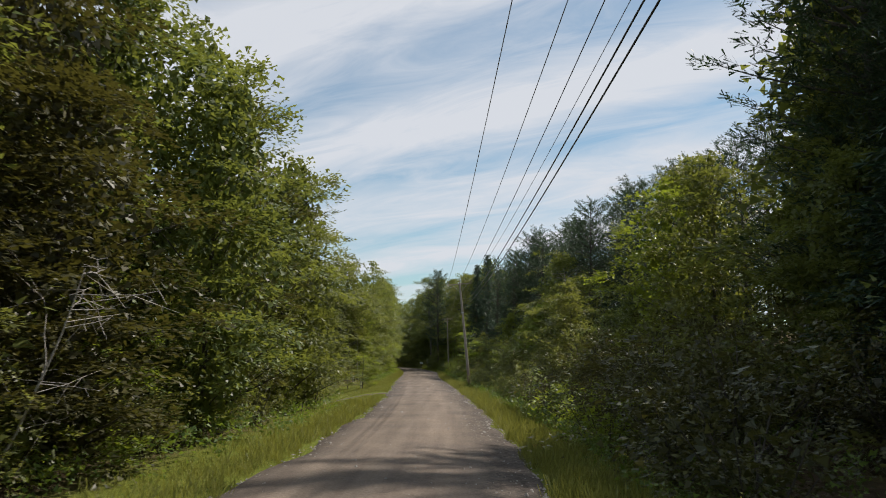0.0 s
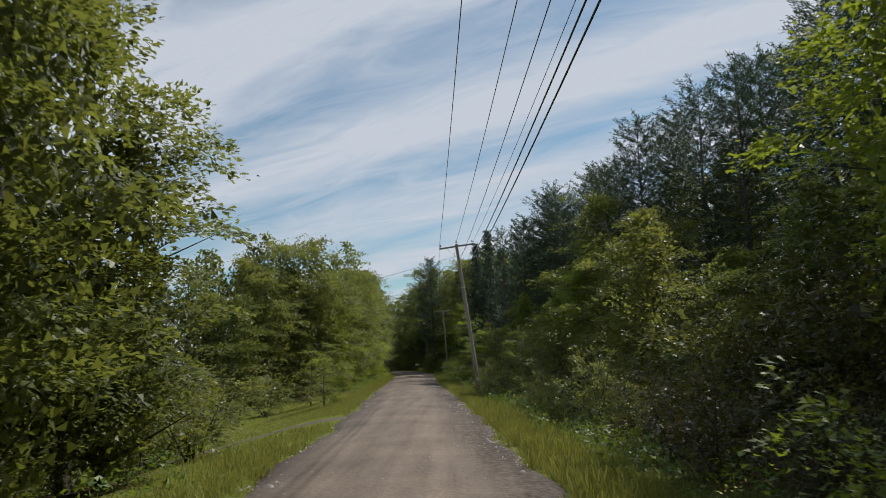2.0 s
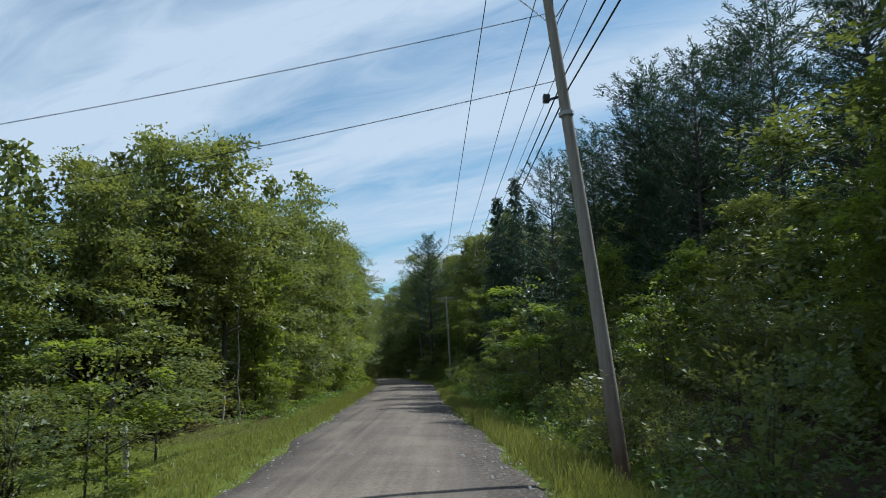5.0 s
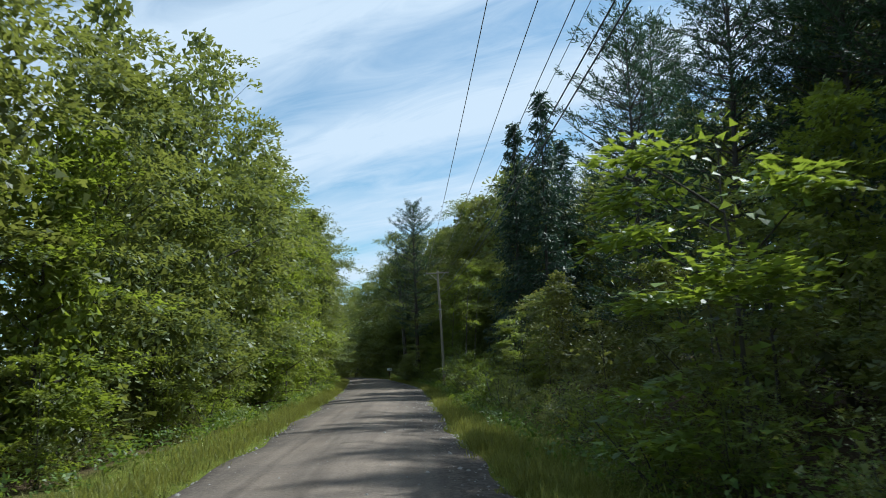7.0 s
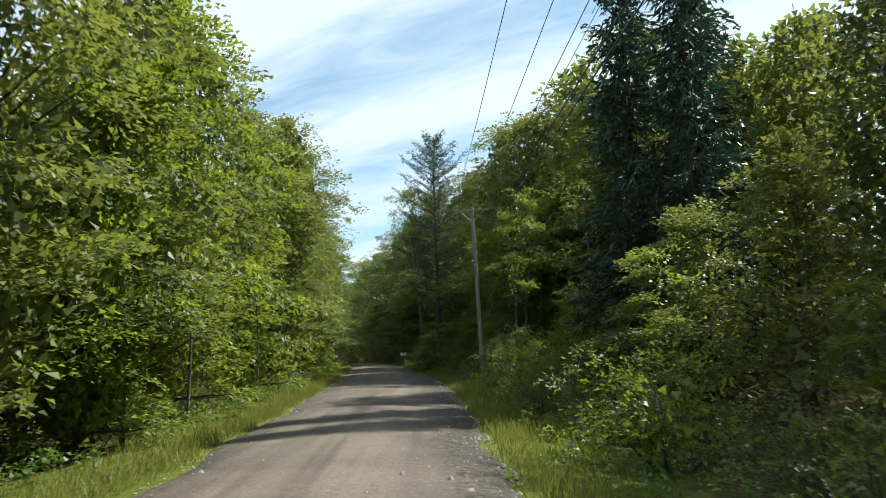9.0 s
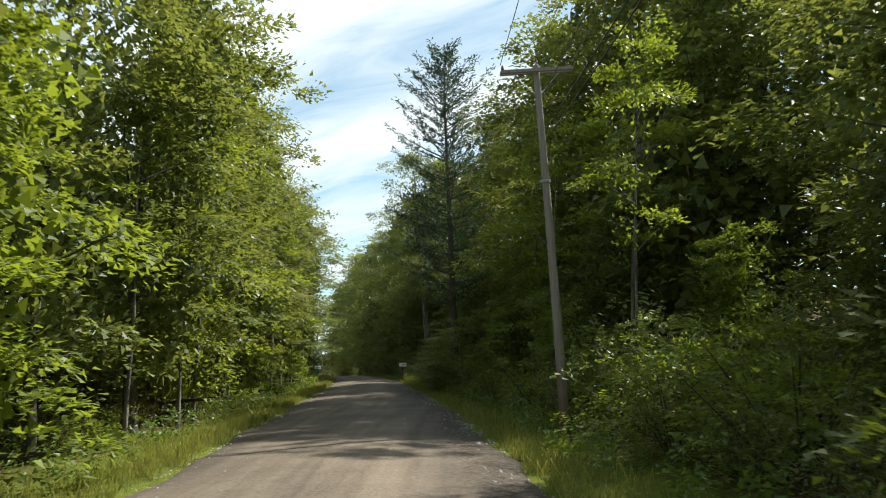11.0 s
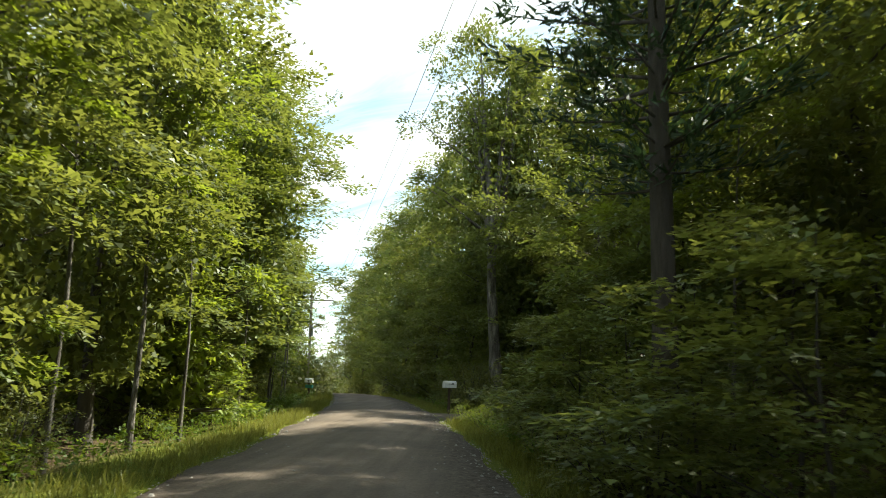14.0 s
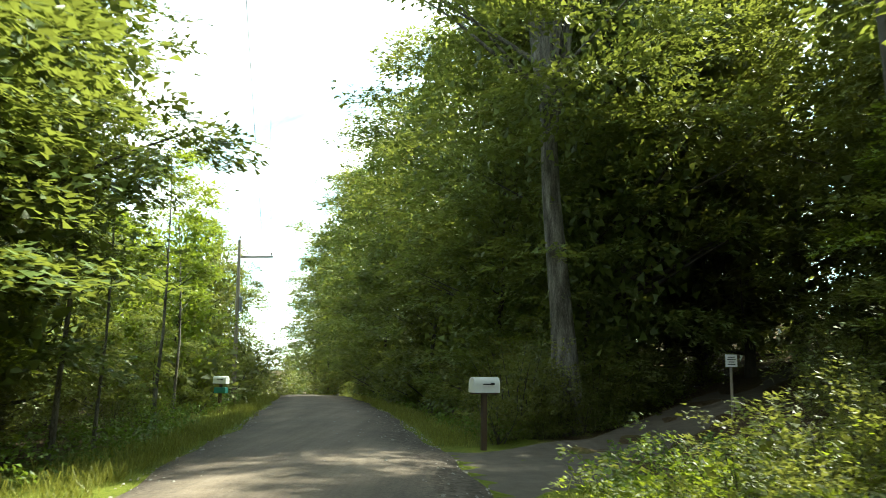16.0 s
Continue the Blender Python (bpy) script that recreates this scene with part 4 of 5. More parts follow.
# named trees, by their places
# oaks behind the right wall, y 221-236, are added to shade its crowns
# outer right pines and oaks, y 23-49, mostly out of view, added for shade
TREES = """
pine_b 23 40 22 1.0 | pine_a 22.3 104.5 19.5 0.9 | pine_b 16.6 113 18.5 0.9 | pine_a 13.6 127.6 19.5 0.85 | pine_b 14.5 126 20 1.1 | pine_a 19.5 125 20 1.1 | pine_b 19 122 20 1.0 | pine_a 12.2 145 20 0.95
pine_b 16 150 19 1.1 | pine_a 18.5 135 18 1.1 | pine_b 15.5 132.5 18 1.0 | spruce_a 6.4 160.5 20.8 0.75 | spruce_a 8.2 158 22 0.75 | spruce_a 10.5 163 19 0.9 | tall_pine -1.9 210.6 25.5 0.9 | oak_far 16 225 21 1.0 | pine_b 8.9 136.5 18 0.85 | pine_a 10.8 130.5 17.5 0.9 | birch_a 10.2 87 7.5 0.9 | birch_a 9.4 92 6 1.0
pine_a 16.0 94 17.5 1.0 | pine_b 19.5 91 18.5 1.05 | pine_a 23 89 18.5 1.1 | pine_b 14.6 101 14.5 0.9 | pine_b 24 82 17 1.0 | pine_a 27 92 19 1.0 | pine_b 20 97 17 1.0 | spruce_a 15.5 122 13 1.0 | sapling_b 5.2 117 7.0 1.3 | sapling_a 6.5 118.6 5.6 1.3 | pine_a 17 106 17 0.9 | pine_b 15 124 17 0.9
maple_b 14.5 51 11.5 1.0 | birch_a 14 57 12 1.1 | pine_b 16.8 64 13 1.0 | maple_a 13.4 63 6.5 1.3 | pine_b 18 56 13 1.1 | pine_a 18.5 63 13.5 1.1 | pine_b 16.5 40 15 1.2 | pine_a 15.5 36 12 1.3 | spruce_a 13.5 33 9 1.5 | maple_a 13.6 70.5 5.6 1.5 | pine_a 20 74 16 1.0 | pine_b 24 68 17 1.0 | pine_a 18.5 81 16 1.0 | maple_b 13.0 79 9 1.1 | ash_a 12.4 87 9 1.1 | maple_a 13 95 13 1.0
maple_a 11.8 101 6.5 1.2 | maple_b 12.8 107 7.5 1.2 | pine_a 13.5 116 17 0.9 | birch_a 11.6 112 6.8 1.2 | birch_a 9.9 122 8.3 1.1 | maple_b 8.6 133 5.5 1.2 | ash_a 7.6 148 7 1.2 | maple_b 7.2 154 6.5 1.2
ash_a 11.2 73 8 1.2 | maple_a 11.4 83 8 1.2 | birch_a 11.2 91 8 1.2 | maple_a 17.5 44 11 1.2
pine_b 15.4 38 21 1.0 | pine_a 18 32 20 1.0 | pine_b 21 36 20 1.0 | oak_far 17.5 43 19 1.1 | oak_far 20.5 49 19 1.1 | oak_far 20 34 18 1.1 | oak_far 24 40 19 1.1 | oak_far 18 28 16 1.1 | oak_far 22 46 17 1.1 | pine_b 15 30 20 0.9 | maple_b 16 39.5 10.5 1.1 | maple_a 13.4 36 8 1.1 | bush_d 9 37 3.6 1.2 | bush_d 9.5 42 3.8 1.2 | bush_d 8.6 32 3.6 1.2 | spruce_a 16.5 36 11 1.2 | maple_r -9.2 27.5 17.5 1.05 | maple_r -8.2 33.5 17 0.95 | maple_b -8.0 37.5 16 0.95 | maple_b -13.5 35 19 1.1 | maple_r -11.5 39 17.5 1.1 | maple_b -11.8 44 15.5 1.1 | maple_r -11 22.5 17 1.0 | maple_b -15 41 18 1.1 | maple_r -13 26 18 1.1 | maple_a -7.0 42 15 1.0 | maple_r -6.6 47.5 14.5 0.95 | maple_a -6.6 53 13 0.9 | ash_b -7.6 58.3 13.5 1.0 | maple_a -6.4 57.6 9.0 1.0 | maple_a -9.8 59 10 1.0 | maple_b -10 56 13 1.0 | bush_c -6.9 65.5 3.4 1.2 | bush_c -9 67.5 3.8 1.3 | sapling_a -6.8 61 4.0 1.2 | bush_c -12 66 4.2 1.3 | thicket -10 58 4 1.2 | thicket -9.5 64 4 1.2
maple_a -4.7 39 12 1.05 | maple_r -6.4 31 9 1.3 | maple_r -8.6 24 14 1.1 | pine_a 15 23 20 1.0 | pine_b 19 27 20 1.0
ash_a -29 107 14 1.1 | maple_a -26 107 12 1.1 | oak_far -23 116 16 1.0 | oak_far -28 113 15 1.0 | oak_far -33 112 15 1.0 | oak_far -19 123 16.5 1.0 | thicket -36 118 6 1.3 | thicket -30 118 6 1.3 | thicket -24 121 6 1.3 | thicket -19 126 6 1.3 | thicket -15 126 5.5 1.3 | thicket -40 112 6 1.3 | thicket -35 104 6 1.3 | thicket -20 108 4.5 1.2 | thicket -24 109 5 1.2 | thicket -28 108 5 1.2 | thicket -16 112.5 4.5 1.2 | thicket -32 107 5 1.2 | thicket -13.5 117 4 1.2 | ash_b -22 109 14.5 1.0 | ash_b -17.2 123.5 18.2 0.95 | ash_h -18.8 117 14.5 1.0 | ash_h -14.9 118 15.8 1.0 | ash_h -12.4 121.5 16.5 1.0 | ash_h -15.5 113.5 13 1.0 | maple_a -17.2 106.5 10.5 1.1
birch_a -10.0 124 10.5 1.1 | ash_a -10.4 128 15.5 0.95 | ash_b -10.0 137.5 18.6 1.0 | maple_a -10.0 132.5 14.5 1.0 | ash_a -10.2 145 15.8 1.0 | maple_a -10.6 151 16 1.0 | birch_a -9.9 148.5 11 1.2
birch_a -11.0 157 16.5 1.0 | maple_b -12.0 164 17 0.9 | birch_a -11.6 170 15.5 1.1 | ash_b -12.4 176 18.2 1.0 | maple_t -12.2 182 18.8 1.15 | birch_a -13.6 188.5 18 1.0 | ash_t -14.6 195 21.5 1.07 | birch_a -14.6 201 17 1.1
maple_t -15.6 205 23 1.03 | ash_t -16.4 212 20.5 1.14 | maple_t -16.8 219 19.5 1.15 | birch_a -17.8 226 19 1.0 | maple_t -20.5 223 18 1.0 | oak_far -24 231 17 1.0 | maple_b -20.5 231 12 1.2 | maple_b -22 242 12 1.2 | oak_far -26 243 16 1.1 | maple_a -19.6 227.5 8 1.3 | maple_a -21.2 236 8 1.3 | maple_a -23.0 247 8 1.3 | maple_t -18.8 232 18.5 1.15 | maple_t -19.0 237.5 20 0.98 | maple_t -20.6 239 19 0.9 | ash_a -21.4 246 16.5 1.0
maple_a -24.0 254 11.5 1.1 | birch_a -27 262 11 1.1 | ash_a -30 270 10.8 1.1 | maple_a -33 279 11 1.1 | maple_b -37 290 12 1.1 | maple_b -34.5 308 14 1.1 | birch_a -24.6 266 12 1.0 | ash_a -27 276 13 1.0 | birch_a -29.5 285 12 1.0
maple_t 10 169 18 1.15 | maple_t 17 178 18 0.95 | maple_t 13.5 188.5 20 1.0 | oak_far 20 176 18 1.1 | oak_far 22 184 18 1.1 | oak_far 19 192 18 1.1 | ash_t 9.2 192 21 1.05 | maple_t 8 197 22 1.05 | maple_t 7 203 23 1.0 | ash_t 6.2 216 22 1.0 | maple_t 4.4 222.5 22.5 1.05
maple_t 6.0 229.5 22 1.1 | tall_maple -4.45 247.6 27 0.82 | maple_t -1.0 254 27.5 1.0 | ash_t -4.4 262 25 1.14 | maple_t -7.5 270 24 1.07 | ash_t -10 279 24 1.14 | maple_t -14 288 23 1.09 | ash_t -18 298 23 1.14
maple_t -19.6 308 22 1.15 | ash_t -23.6 319 21 1.3 | maple_t -28.4 331 20 1.3 | thicket -23.0 311 4.0 1.1 | thicket -26.6 322 4.0 1.1 | maple_a -23.6 313 9 1.2 | ash_far 15 236 20 1.0 | maple_a -6.0 256 13 1.1 | maple_a -9.8 266 12 1.1 | maple_a -13.5 276 12 1.1
maple_a 7.0 171 6 1.1 | birch_a 7.4 181 6 1.2 | bush_b 3.4 174.6 2.6 1.3 | bush_b 4.6 177.2 3.0 1.2 | bush_a 3.2 179.8 2.2 1.2 | bush_b 5.4 173.2 3.4 1.1 | bush_b 2.6 182.6 1.9 1.3 | bush_b 6.2 179.6 3.6 1.1 | bush_b 4.2 170.4 2.8 1.2 | maple_a 4.2 188 8 1.1 | birch_a 3.2 195 8 1.2 | maple_a 2.2 202 8 1.1 | maple_a -0.4 216 9.5 1.1 | maple_a 0.2 224 9 1.2 | birch_a 2.2 232.5 6 1.2 | maple_a 4.5 236 9 1.2 | maple_t 8.2 244.5 21 1.0 | bush_c -5.0 246.7 2.6 0.75 | bush_a -4.2 247.1 2.0 0.75 | bush_a -5.6 246.0 1.5 0.8 | bush_b -3.4 248.4 1.6 0.9 | bush_b -2.3 249.5 1.5 0.9 | bush_b -1.1 250.9 1.6 0.9 | bush_b 0.3 252.4 1.5 0.9 | bush_b 1.9 253.9 1.6 0.9 | sapling_a -1.5 204.5 4.6 1.5 | sapling_a -2.4 206.8 4.0 1.6 | bush_c -2.6 208.6 2.8 1.2 | sapling_a -2.2 212.8 4.4 1.5 | bush_c -3.0 210.2 2.6 1.2 | sapling_a -3.0 215.4 4.2 1.6 | sapling_a -1.6 217.6 5.2 1.4 | sapling_a -0.6 207.6 5.4 1.4 | bush_c -0.8 202.2 3.0 1.2 | sapling_a -3.2 219.6 4.4 1.5 | bush_c -3.8 222.6 2.6 1.2 | sapling_a -2.4 224.4 5.0 1.4
maple_t -1.6 250.5 26.5 0.85 | maple_t 2.4 258.5 26.5 1.0 | maple_a 6.6 244.8 11 1.2 | ash_t 10.5 250 18 1.1 | maple_t 8.6 258.5 24 1.1 | maple_b 12.5 258 13 1.1 | thicket 9.6 257.6 3.8 1.2 | thicket 12.6 256.2 4 1.2 | maple_b 12.5 243.5 13 1.2 | oak_far 10 268 21 1.2 | oak_far 21 262 21 1.2 | oak_far 3 273 20 1.3 | oak_far 23 257 20 1.3 | oak_far 14 256 20 1.1 | oak_far 20 240 18 1.2 | maple_b -0.4 259 13 1.1 | maple_a -3.4 250.6 10 1.1 | birch_a 5.0 241.4 8.5 1.2 | maple_b 3.2 256 13 1.1 | oak_far 18 253 21 1.2 | oak_far 14 168 16 1.1 | oak_far 20 172 18 1.1 | maple_b 11.5 172.5 13 1.1 | thicket 12 170 4 1.2 | thicket 14 176 4.4 1.2 | thicket 12 182 4.2 1.2 | thicket 11 188 4.2 1.2 | oak_far 16 258 20 1.1 | oak_far 0 268 20 1.1 | oak_far 20 246 19 1.1 | oak_far 24 255 20 1.1 | oak_far -4 276 20 1.0 | oak_far 11 270 21 1.1 | oak_far 15 228 21 1.1 | oak_far 12.5 233.5 19 1.0 | oak_far 17.5 236 20 1.1 | oak_far 16 221 20 1.1 | thicket 7.6 250 3.6 1.2 | thicket 10 253.5 4 1.2 | thicket 0 254.5 3.6 1.2 | thicket 6.6 261 4 1.3 | thicket 13 257 4 1.2 | thicket 16.6 260.6 4 1.2 | thicket -2.5 258 3.5 1.2 | thicket 17 250 4 1.2 | bush_c -3.6 248.4 1.7 1.2 | bush_a -5.8 246.2 1.0 1.3 | bush_b -6.4 246.0 0.9 1.3
ash_far -44 352 9 1.2 | ash_far -38 357 8 1.3 | ash_far -51 350 11 1.2 | ash_far -32 354 10 1.2 | ash_far -58 362 12 1.3 | ash_far -26 350 14 1.2 | oak_far -41 375 12 1.3
"""
for row in TREES.replace("|", "\n").split("\n"):
    if row.strip():
        kind, x, y, high, wide = row.split()
        x, y = float(x), float(y)
        # the wood stands back from the road's left edge and leans in from its right
        high, wide = float(high), float(wide)
        if x < road_left(y) and (y < 50 or 122 < y < 228) and high > 9:
            x, wide = x - 1.1, wide * 0.86
        elif x < road_left(y) and 244 < y < 258:
            x, wide = x - 1.5, wide * 0.8
        elif x > road_right(y) and 183 < y < 292 and "tall" not in kind and high > 12:
            x -= 1.3 if y < 249 else 0.5
        put_plant(kind, x, y, high, wide, 0 if kind == "tall_maple" else None)

# deeper rows of the wood
rng = random.Random(8)
for step in range(41):
    for d, k in ((14, 0), (22, 1)):
        yy = 4 + step * 8.0 + rng.uniform(-2.5, 2.5) + 3 * k
        kind = rng.choice(["oak_far", "oak_far", "ash_far", "pine_b" if k == 1 and 60 < yy < 200 else "oak_far"])
        dd = d + rng.uniform(-2.5, 2.5) + (5 if yy < 125 else 0)
        if (k == 1 and yy > 232) or 224 < yy < 250:
            continue
        put_plant(kind, off_right(yy, dd), yy, rng.uniform(15, 18.5) * (1.3 if 182 < yy < 226 else 1.05 if yy > 165 else 0.9 if yy > 125 else 0.75), 1.0)
    for d, k in ((9.5, 0), (17, 1)):
        yy = 4 + step * 8.0 + rng.uniform(-2.5, 2.5) + 3 * k
        if k == 1 and yy < 60:
            continue
        dd = d + rng.uniform(-1.5, 1.5) + (13 if 62 < yy < 112 else 0)
        if k == 1 and 120 < yy < 250:
            dd -= 2.5
        put_plant(rng.choice(["oak_far", "ash_far"]), off_left(yy, dd), yy, rng.uniform(13, 16) * (0.85 if yy < 120 or yy > 250 else 1), 1.0)

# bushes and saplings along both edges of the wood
# near the start the right bank's shade is put into the bushes' colour
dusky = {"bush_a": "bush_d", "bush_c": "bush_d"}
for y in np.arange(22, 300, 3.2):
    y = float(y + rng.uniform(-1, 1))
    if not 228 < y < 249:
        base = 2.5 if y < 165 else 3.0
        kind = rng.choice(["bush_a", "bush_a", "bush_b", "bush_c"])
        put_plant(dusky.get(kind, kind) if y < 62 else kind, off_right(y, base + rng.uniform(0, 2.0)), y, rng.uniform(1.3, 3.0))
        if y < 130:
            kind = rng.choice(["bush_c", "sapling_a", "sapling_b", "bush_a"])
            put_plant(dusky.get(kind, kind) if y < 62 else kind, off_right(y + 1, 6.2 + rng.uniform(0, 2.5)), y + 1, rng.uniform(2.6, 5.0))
        elif rng.random() < 0.5:
            put_plant(rng.choice(["sapling_a", "sapling_b"]), off_right(y, 4.6 + rng.uniform(0, 2.5)), y, rng.uniform(3.0, 6.0))
    if 165 < y < 245 and rng.random() < 0.6:
        continue
    if not 57 < y < 121:
        put_plant(rng.choice(["bush_a", "bush_b", "bush_c"]), off_left(y, 3.4 + rng.uniform(0, 1.6)), y, rng.uniform(1.0, 2.4))
        if rng.random() < 0.45:
            put_plant(rng.choice(["sapling_a", "sapling_b"]), off_left(y, 3.8 + rng.uniform(0, 1.5)), y, rng.uniform(3.0, 5.5))

# slender stems before the wall of leaves
for y in np.arange(150, 262, 5.6):
    y = float(y + rng.uniform(-2, 2))
    put_plant("slender", off_left(y, rng.uniform(2.6, 4.4)), y, rng.uniform(9, 14), rng.uniform(0.8, 1.1))
    if y > 176 and not 230 < y < 250:
        put_plant("slender", off_right(y, rng.uniform(4.2, 7.0)), y, rng.uniform(10, 15), rng.uniform(0.8, 1.1))

# tangle beneath the trees
for y in np.arange(14, 320, 5.4):
    y = float(y + rng.uniform(-1.5, 1.5))
    if not 232 < y < 250:
        put_plant("thicket", off_right(y, rng.uniform(7.0, 9.0)), y, rng.uniform(2.8, 4.6))
        if y < 130:
            put_plant("thicket", off_right(y, rng.uniform(11.0, 14.0)), y, rng.uniform(3.0, 4.6))
    if not 56 < y < 121:
        put_plant("thicket", off_left(y, rng.uniform(5.5, 7.5) + (1.5 if y > 160 else 0)), y, rng.uniform(2.4, 4.2))
        if y > 116:
            put_plant("thicket", off_left(y, rng.uniform(9.5, 11.5)), y + 2.5, rng.uniform(4.0, 5.4), 1.1)
    else:
        put_plant("thicket", off_left(y, rng.uniform(18.0, 21.0)), y, rng.uniform(3.5, 5.5))

# low growth where the road dips away
for y in range(262, 346, 6):
    for side in (1, -1):
        yy, d = y + rng.uniform(-2, 2), rng.uniform(2.2, 4.5)
        put_plant("thicket", off_right(yy, d) if side > 0 else off_left(yy, d), yy, rng.uniform(3.6, 5.6), 1.0)

# on the lawn
for kind, x, y, high, wide in [("sapling_a", -7.2, 94.5, 4.5, 1.2), ("sapling_b", -7.0, 93.0, 3.6, 1.2), ("bush_c", -12.0, 76, 3.6, 1.4), ("bush_a", -10.5, 72, 3.0, 1.3), ("bush_c", -14.0, 70, 4.5, 1.2),
                               ("bush_a", -13.0, 84, 2.4, 1.3), ("sapling_a", -10.2, 105.5, 4.8, 1.5), ("bush_c", -14.5, 92, 3.5, 1.3), ("bush_c", -13.0, 101, 3.6, 1.3), ("bush_c", -30.4, 306, 5.0, 0.8), ("bush_c", -30.6, 320, 1.7, 1.6),
                               ("bush_a", -4.4, 231.2, 1.9, 1.3), ("bush_b", -5.5, 231.6, 1.2, 1.3), ("bush_b", -5.2, 229.6, 1.3, 1.3), ("bush_a", -3.3, 232.2, 2.1, 1.3), ("bush_b", -2.4, 232.6, 1.7, 1.2), ("bush_a", -1.0, 233.8, 2.0, 1.2), ("bush_b", -3.6, 228.6, 1.6, 1.3), ("bush_b", -6.0, 247.5, 1.2, 1.2), ("bush_a", -4.0, 249, 2.0, 1.2),
                               ("bush_c", -5.9, 246.9, 2.8, 1.1), ("bush_c", -6.4, 246.6, 3.4, 1.1), ("bush_c", -3.2, 249.0, 2.8, 1.0), ("bush_a", -7.0, 245.0, 1.8, 1.2), ("thicket", -41, 345, 5.0, 1.2), ("thicket", -36, 347, 5.0, 1.2), ("thicket", -46, 343, 5.0, 1.2), ("thicket", -31, 345, 5.0, 1.2), ("bush_a", -4.0, 248.9, 2.2, 1.2), ("bush_c", -2.2, 250.2, 2.8, 1.2), ("bush_a", 2.6, 243.6, 2.4, 1.2), ("bush_c", 4.8, 246.2, 3.0, 1.2), ("bush_a", 3.6, 239.6, 2.6, 1.2), ("bush_c", 6.6, 241.0, 3.2, 1.2), ("bush_a", 5.4, 248.6, 3.0, 1.2), ("bush_a", -5.0, 247.0, 1.5, 1.2), ("thicket", 6.4, 249.5, 4.2, 1.1), ("thicket", -3.6, 249.6, 3.8, 1.0), ("thicket", 5.6, 238.2, 3.6, 1.1), ("thicket", 9.0, 243.2, 4.2, 1.1), ("thicket", 8.6, 246.4, 3.6, 1.1), ("bush_c", 7.6, 243.8, 2.6, 1.2), ("bush_a", 5.6, 243.4, 1.8, 1.3), ("bush_a", 1.4, 241.4, 1.6, 1.3), ("bush_c", 10.5, 240.0, 3.6, 1.3), ("thicket", 13.0, 247.0, 4.2, 1.2), ("bush_c", 9.4, 252.2, 3.0, 1.2), ("thicket", 12.0, 254.0, 4.0, 1.2), ("bush_c", 3.6, 258.6, 3.0, 1.2), ("thicket", 7.0, 262.0, 4.0, 1.3), ("bush_a", -1.0, 251.3, 2.2, 1.2), ("bush_a", -2.2, 234.4, 2.0, 1.3), ("bush_b", -3.8, 233.6, 1.5, 1.3), ("bush_a", -0.4, 235.2, 2.2, 1.3), ("bush_c", 1.0, 233.4, 2.8, 1.2), ("bush_c", 2.6, 235.4, 2.8, 1.2), ("bush_a", -1.6, 230.6, 2.4, 1.2), ("bush_c", -1.8, 252.0, 3.0, 1.2), ("bush_a", -1.2, 252.4, 2.6, 1.2)]:
    put_plant(kind, x, y, high, wide)


def build_grass():
    """Long grass on both verges, in tufts."""
    rng = np.random.default_rng(4)

    def blades(n, y0, y1, side, near, wide, low, high, width):
        y = rng.uniform(y0, y1, n)
        d = near + np.abs(rng.normal(0, 1, n)) * wide - 0.42 * np.clip(np.sin(y * 1.9) * np.sin(y * 0.77) + 0.4 * np.sin(y * 5.3), 0, 1)
        y += 0.25 * np.sin(y * 3.0) + 0.4 * np.sin(d * 5)
        x = np.where(side > 0, road_right(y) + d, road_left(y) - d)
        base = np.stack([x, y, ground_z(x, y) - 0.03], 1)
        along = unit(np.stack([rng.normal(0, 0.35, n), rng.normal(0, 0.35, n), np.ones(n)], 1))
        tall = rng.uniform(low, high, n) * (0.75 + 0.35 * np.sin(y * 1.7 + d * 2.0) * np.sin(y * 0.53))
        keep = ~(((side > 0) & (np.abs(beside_drive(x, y)) < 2.4)) | ((side < 0) & (y > 69.5) & (y < 75.5)))
        base, along, tall, n = base[keep], along[keep], tall[keep], int(keep.sum())
        return leaves(base, along, unit(rng.normal(0, 1, (n, 3))), tall, width, 0.05, 3)

    heap = Heap()
    heap.put(*blades(60000, 20, 130, 1, 0.05, 1.1, 0.2, 0.62, 0.017))
    heap.put(*blades(30000, 130, 290, 1, 0.05, 0.9, 0.18, 0.55, 0.02))
    heap.put(*blades(14000, 20, 60, -1, 0.05, 1.1, 0.15, 0.45, 0.018))
    heap.put(*blades(16000, 60, 112, -1, 0.05, 1.6, 0.1, 0.28, 0.022))
    heap.put(*blades(46000, 112, 290, -1, 0.05, 1.1, 0.16, 0.5, 0.02))
    # the mown lawn
    n = 26000
    y = rng.uniform(60, 119, n)
    x = road_left(y) - rng.uniform(1.2, 15, n) * np.interp(y, [108, 119], [1, 0.5])
    base = np.stack([x, y, ground_z(x, y) - 0.02], 1)
    base = base[np.abs(y - 74.2 - 0.77 * (x + 2)) > 1.9]
    n = len(base)
    heap.put(*leaves(base, unit(np.stack([rng.normal(0, 0.5, n), rng.normal(0, 0.5, n), np.ones(n)], 1)), unit(rng.normal(0, 1, (n, 3))), rng.uniform(0.06, 0.16, n), 0.03, 0.05, 3))
    ob = heap.made("grass", GRASS)
    tagged(ob, "long sunlit green grass on the verges", "grass", kind="stuff")


build_grass()


